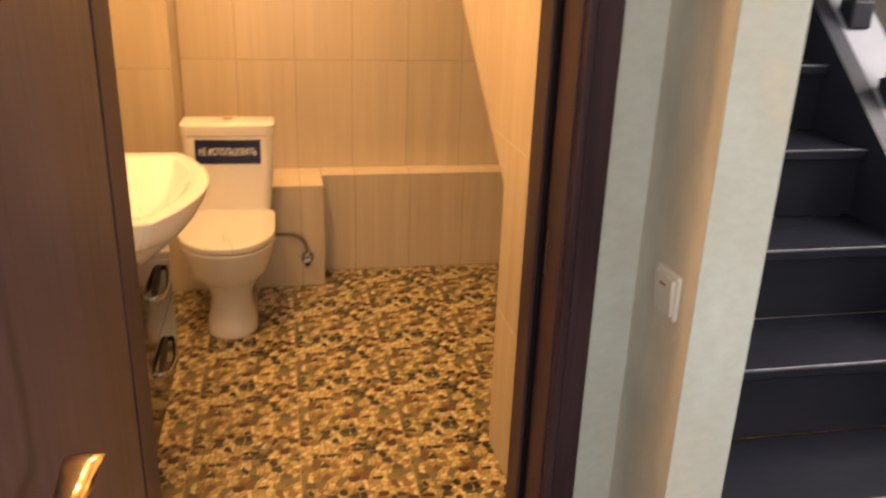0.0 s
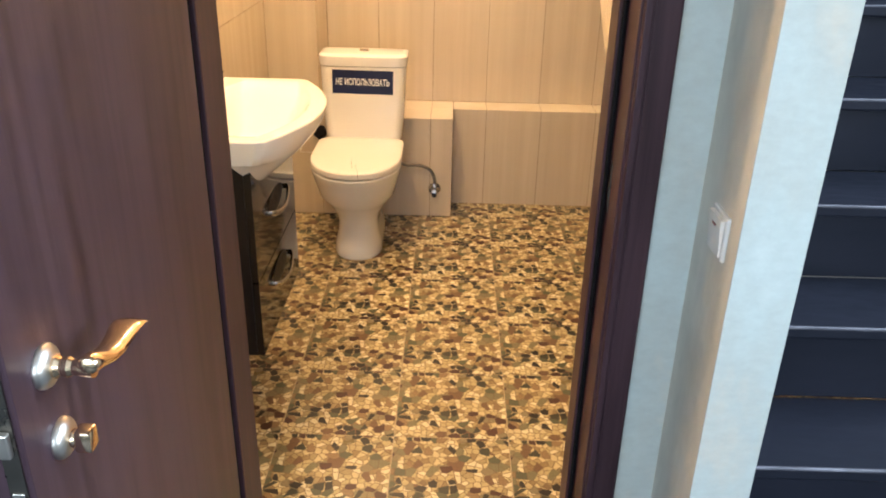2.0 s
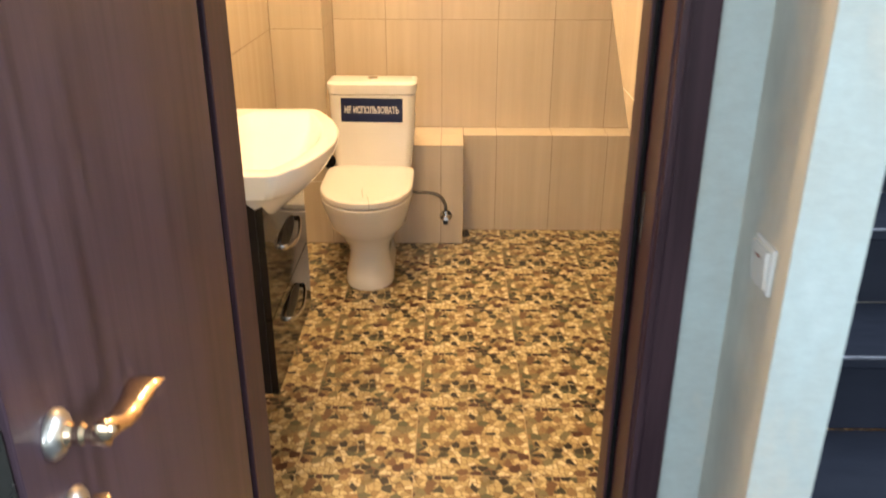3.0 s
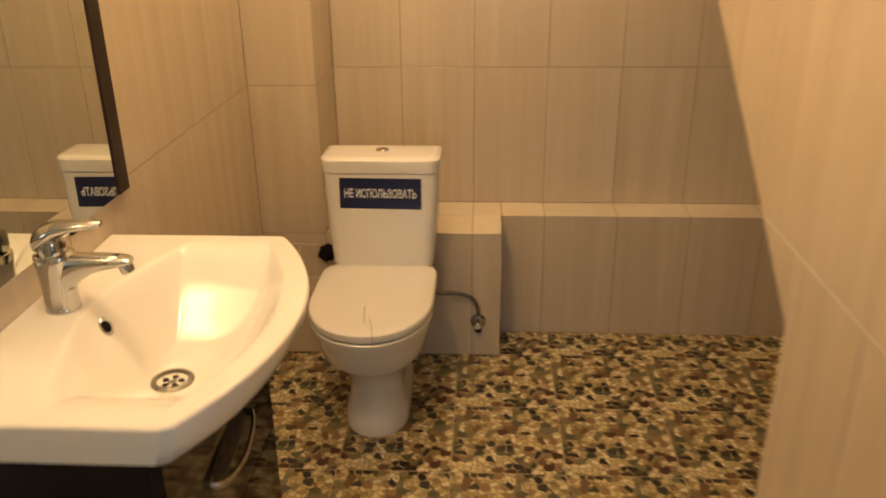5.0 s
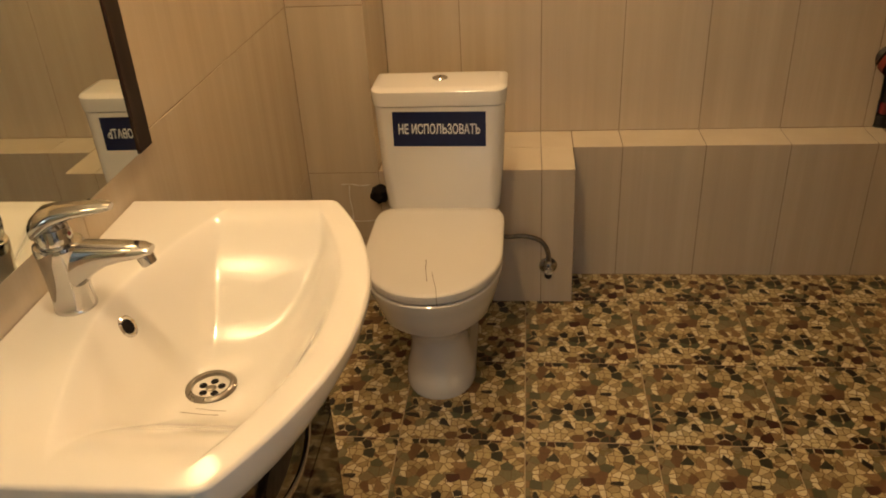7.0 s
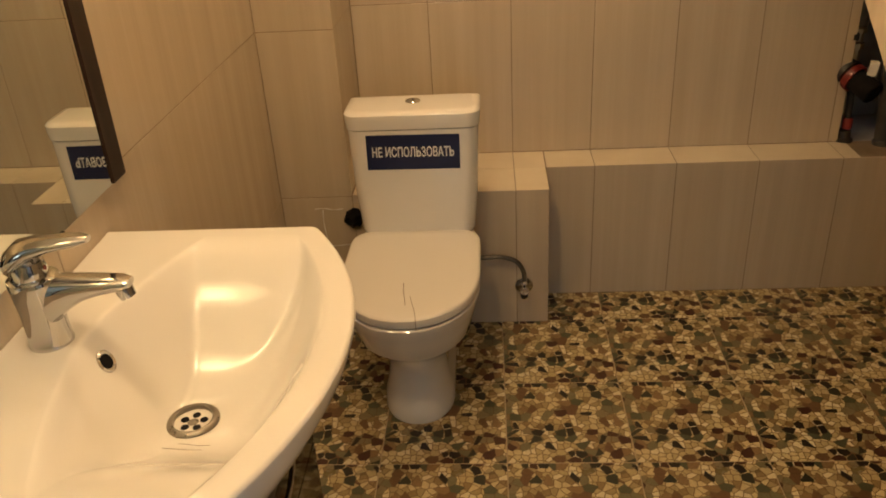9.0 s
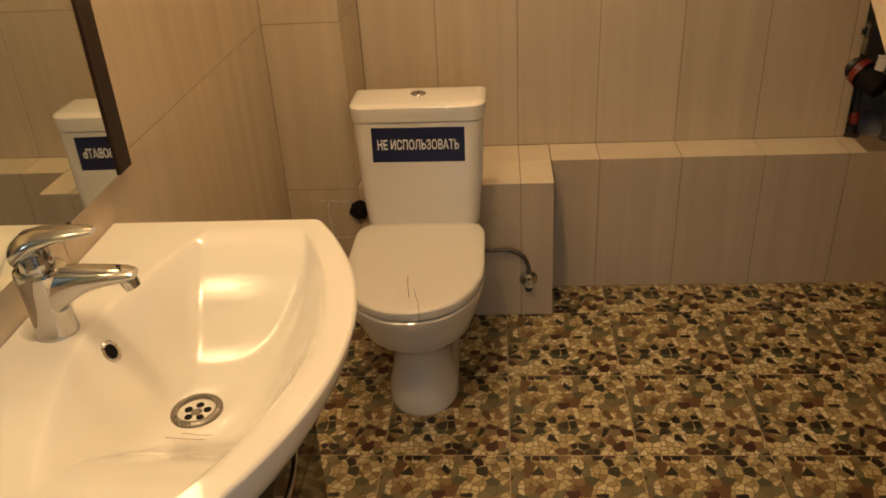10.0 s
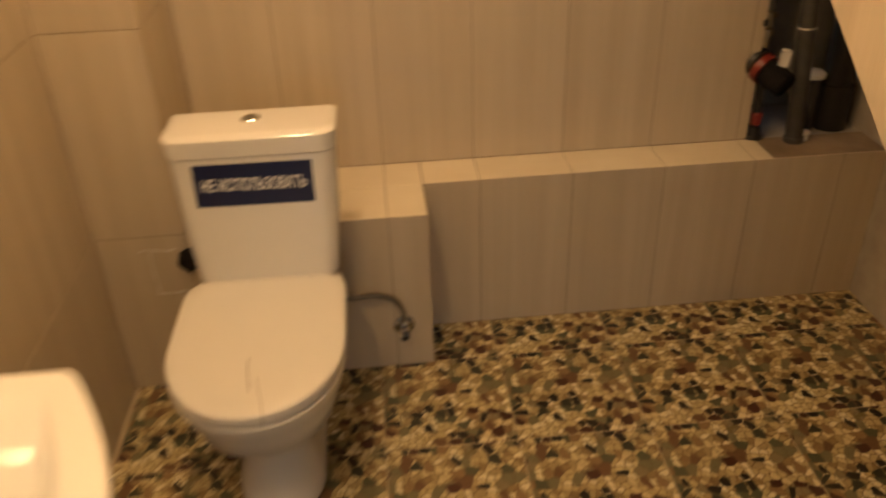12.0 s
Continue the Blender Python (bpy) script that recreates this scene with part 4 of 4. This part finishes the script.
part("braid", tube([(VX, CASING - 0.022, VZ + 0.03), (VX - 0.003, CASING - 0.022, 0.203), (0.718, CASING - 0.024, 0.240), (0.670, CASING - 0.028, 0.260), (0.61, CASING - 0.04, 0.266), (0.575, CASING - 0.05, 0.29), (0.56, CASING - 0.055, 0.35), (0.558, CASING - 0.055, 0.415)], 0.0072, 10), M_HOSE, hose, "", True)

# pipe stub and taped patch beside the cistern
stub = thing("pipe_stub", (0.212, CASING, 0.405), "black pipe end stuffed with rag in the tiles", "pipe")
pb = lathe([(0.026, -0.002), (0.030, 0.006), (0.028, 0.016), (0.020, 0.024), (0.006, 0.026)], (0.220, CASING, 0.398), (-0.1, -1, 0.1), 18)
for v in pb.verts:
    v.co += Vector((noise.noise(v.co * 60), noise.noise(v.co * 60 + Vector((5, 0, 0))), noise.noise(v.co * 60 + Vector((0, 5, 0))))) * 0.014
part("rag", pb, M_HOLE, stub, "", True)
patch = thing("sealant_marks", (0.16, CASING, 0.36), "dried whitish sealant lines on the tiles", "sealant")
for path in ([(0.10, 0.428), (0.13, 0.430), (0.16, 0.424), (0.19, 0.428)], [(0.125, 0.425), (0.122, 0.38), (0.127, 0.33), (0.124, 0.302)], [(0.122, 0.302), (0.16, 0.300), (0.2, 0.304), (0.23, 0.301)]):
    part("bead", tube([(x, CASING - 0.0005, z) for x, z in path], lambda t: 0.0016 + 0.0007 * math.sin(17 * t), 6), M_PLASTIC, patch)

# ---------------------------------------------------------------- pipes under the stairs
riser_1 = thing("water_meter_riser", (1.80, 3.86, TOP), "black water pipe with a meter and valves", "pipe")
part("elbow", lathe([(0.030, 0), (0.030, 0.010), (0.022, 0.016), (0.020, 0.04), (0.012, 0.045)], (1.800, 3.845, TOP - 0.006)), M_PIPE_DARK, riser_1, "", True)
part("lower_pipe", tube([(1.800, 3.845, TOP + 0.03), (1.803, 3.845, 0.58), (1.795, 3.845, 0.66)], 0.011), M_PIPE_DARK, riser_1, "", True)
part("red_collar", lathe([(0.012, 0), (0.0155, 0.004), (0.0155, 0.034), (0.012, 0.038)], (1.804, 3.842, 0.512)), M_RED, riser_1, "red plastic collar", True)
M0, MA = (1.764, 3.878, 0.708), (0.067, -0.110, -0.055)
part("meter_body", lathe([(0.034, -0.012), (0.046, -0.006), (0.046, 0.042), (0.036, 0.046)], M0, MA), M_PIPE_DARK, riser_1, "", True)
part("meter_ring", lathe([(0.036, 0.046), (0.044, 0.048), (0.044, 0.070), (0.036, 0.068)], M0, MA), M_RED, riser_1, "red meter ring", True)
part("meter_outlet", lathe([(0.030, 0.068), (0.036, 0.07), (0.037, 0.14), (0.033, 0.144), (0.029, 0.138), (0.010, 0.136)], M0, MA), M_HOLE, riser_1, "black meter cap", True)
tag = box(1.815, 1.843, 3.785, 3.793, 0.700, 0.748, 0.003)
for v in tag.verts:
    v.co += Vector((noise.noise(v.co * 70), noise.noise(v.co * 70 + Vector((9, 0, 0))), noise.noise(v.co * 70 + Vector((0, 9, 0))))) * 0.012
part("tag", tag, M_PLASTIC, riser_1, "torn white tag")
vb = lathe([(0.013, 0.73), (0.013, 0.77), (0.020, 0.772), (0.020, 0.79), (0.014, 0.795), (0.014, 0.82), (0.021, 0.822), (0.021, 0.835), (0.013, 0.84)], (1.795, 3.855, 0), n=8)
part("ball_valve", vb, M_BRASS, riser_1, "tarnished brass valve")
part("valve_lever", box(1.765, 1.787, 3.83, 3.846, 0.80, 0.825, 0.004), M_PIPE_DARK, riser_1)
part("upper_pipe", lathe([(0.019, 0.84), (0.019, 0.87), (0.021, 0.872), (0.021, 1.75)], (1.797, 3.86, 0)), M_PIPE, riser_1, "", True)
riser_2 = thing("heating_pipe", (1.90, 3.80, TOP), "dark grey upright pipe with a pale ring", "pipe")
part("pipe", lathe([(0.029, -0.002), (0.029, 0.012), (0.024, 0.016), (0.024, 1.4)], (1.905, 3.80, TOP), (-0.06, 0.03, 1)), M_PIPE, riser_2, "", True)
part("ring", lathe([(0.0245, 0.325), (0.0252, 0.326), (0.0252, 0.329), (0.0245, 0.33)], (1.905, 3.80, TOP), (-0.06, 0.03, 1)), M_PLASTIC, riser_2, "pale ring", True)
soil = thing("soil_pipe", (2.05, 3.9, TOP), "thick black soil pipe", "pipe")
part("pipe", lathe([(0.050, TOP - 0.006), (0.050, 0.60), (0.043, 0.605), (0.043, 2.0)], (2.062, 3.90, 0)), M_PIPE_DARK, soil, "", True)
capped = thing("capped_pipe", (1.965, 3.9, TOP), "grey pipe with a white cap", "pipe")
part("pipe", lathe([(0.026, TOP - 0.006), (0.026, 0.625)], (1.985, 3.90, 0)), M_PIPE, capped, "", True)
part("cap", lathe([(0.034, 0.625), (0.036, 0.636), (0.028, 0.643), (0.008, 0.645)], (1.985, 3.90, 0)), M_PLASTIC, capped, "white plastic cap", True)
lump = bmesh.new()
bmesh.ops.create_icosphere(lump, subdivisions=2, radius=0.022, matrix=pose(1.938, 3.81, TOP + 0.008))
for v in lump.verts:
    v.co += v.normal * noise.noise(v.co * 45) * 0.009
tagged(part("foam_lump", lump, M_PLASTIC, None, "", True), "whitish lump of dried foam on the ledge", "foam")

# ---------------------------------------------------------------- tiles
X, Y, Z = (1, 0, 0), (0, 1, 0), (0, 0, 1)
NX, NY = (-1, 0, 0), (0, -1, 0)
GX, GPX = 0.719, 0.257          # upright joints on the back wall
GZ, GPZ = 0.467, 0.5065          # level joints
zs = [0.0, GZ, GZ + GPZ, GZ + 2 * GPZ, GZ + 3 * GPZ, CEIL]
lay_grid("wall_tile", wall_back, (0, BACK, 0), X, Z, NY, lines(GX, GPX, 0.2215, SHAFT), [TOP] + zs[2:], M_TILE)
lay_grid("wall_tile", wall_casing, (0, CASING, 0), X, Z, NY, [0.0, 0.22], zs, M_TILE)
lay_grid("wall_tile", wall_casing, (0.22, 0, 0), Y, Z, X, [CASING, BACK], [TOP] + zs[2:], M_TILE)
lay_grid("wall_tile", wall_low_casing, (0, CASING, 0), X, Z, NY, lines(GX, GPX, 0.2195, 0.82), [0.0, TOP], M_TILE)
lay_grid("wall_tile", wall_low_casing, (0.82, 0, 0), Y, Z, X, [CASING, LEDGE], [0.0, TOP], M_TILE)
lay_grid("ledge_tile", wall_low_casing, (0, 0, TOP), X, Y, Z, lines(GX, GPX, 0.2215, 0.82), [CASING, LEDGE, BACK], M_LEDGE)
lay_grid("wall_tile", wall_ledge, (0, LEDGE, 0), X, Z, NY, lines(GX, GPX, 0.8215, NICHE), [0.0, TOP], M_TILE)
lay_grid("ledge_tile", wall_ledge, (0, 0, TOP), X, Y, Z, lines(GX, GPX, 0.8215, 1.80), [LEDGE, BACK], M_LEDGE)
lay_grid("wall_tile", wall_left, (0, 0, 0), Y, Z, X, lines(CASING, 1.2, ROOM_Y0, CASING), zs, M_TILE)
us = [-y for y in reversed(lines(EDGE_Y, 0.257, ROOM_Y0, 3.82))]
lay_grid("wall_tile", wall_partition, (RIGHT, 0, 0), NY, Z, NX, us, zs, M_TILE, cuts=((-1, 0, EDGE_Y),))
lay_grid("wall_tile", wall_partition, (RIGHT, 0, 0), NY, Z, NX, us, zs, M_TILE, cuts=((1, 0, -EDGE_Y - 0.001), (-SLOPE, -1, -(0.846 - SLOPE * EDGE_Y))))
lay_grid("floor_tile", floor, (0, 0, 0), X, Y, Z, [0.0, 0.0105] + [0.0105 + 0.3301 * k for k in range(1, 7)] + [NICHE], [2.857 + 0.3325 * k for k in range(-4, 4)], M_MOSAIC, gap=0.0025)
lay_grid("floor_tile", floor, (0, 0, 0), X, Y, Z, [0.0, 0.0105] + [0.0105 + 0.3301 * k for k in range(1, 7)] + [NICHE], [1.22, 2.857 - 0.3325 * 4], M_MOSAIC, gap=0.0025)
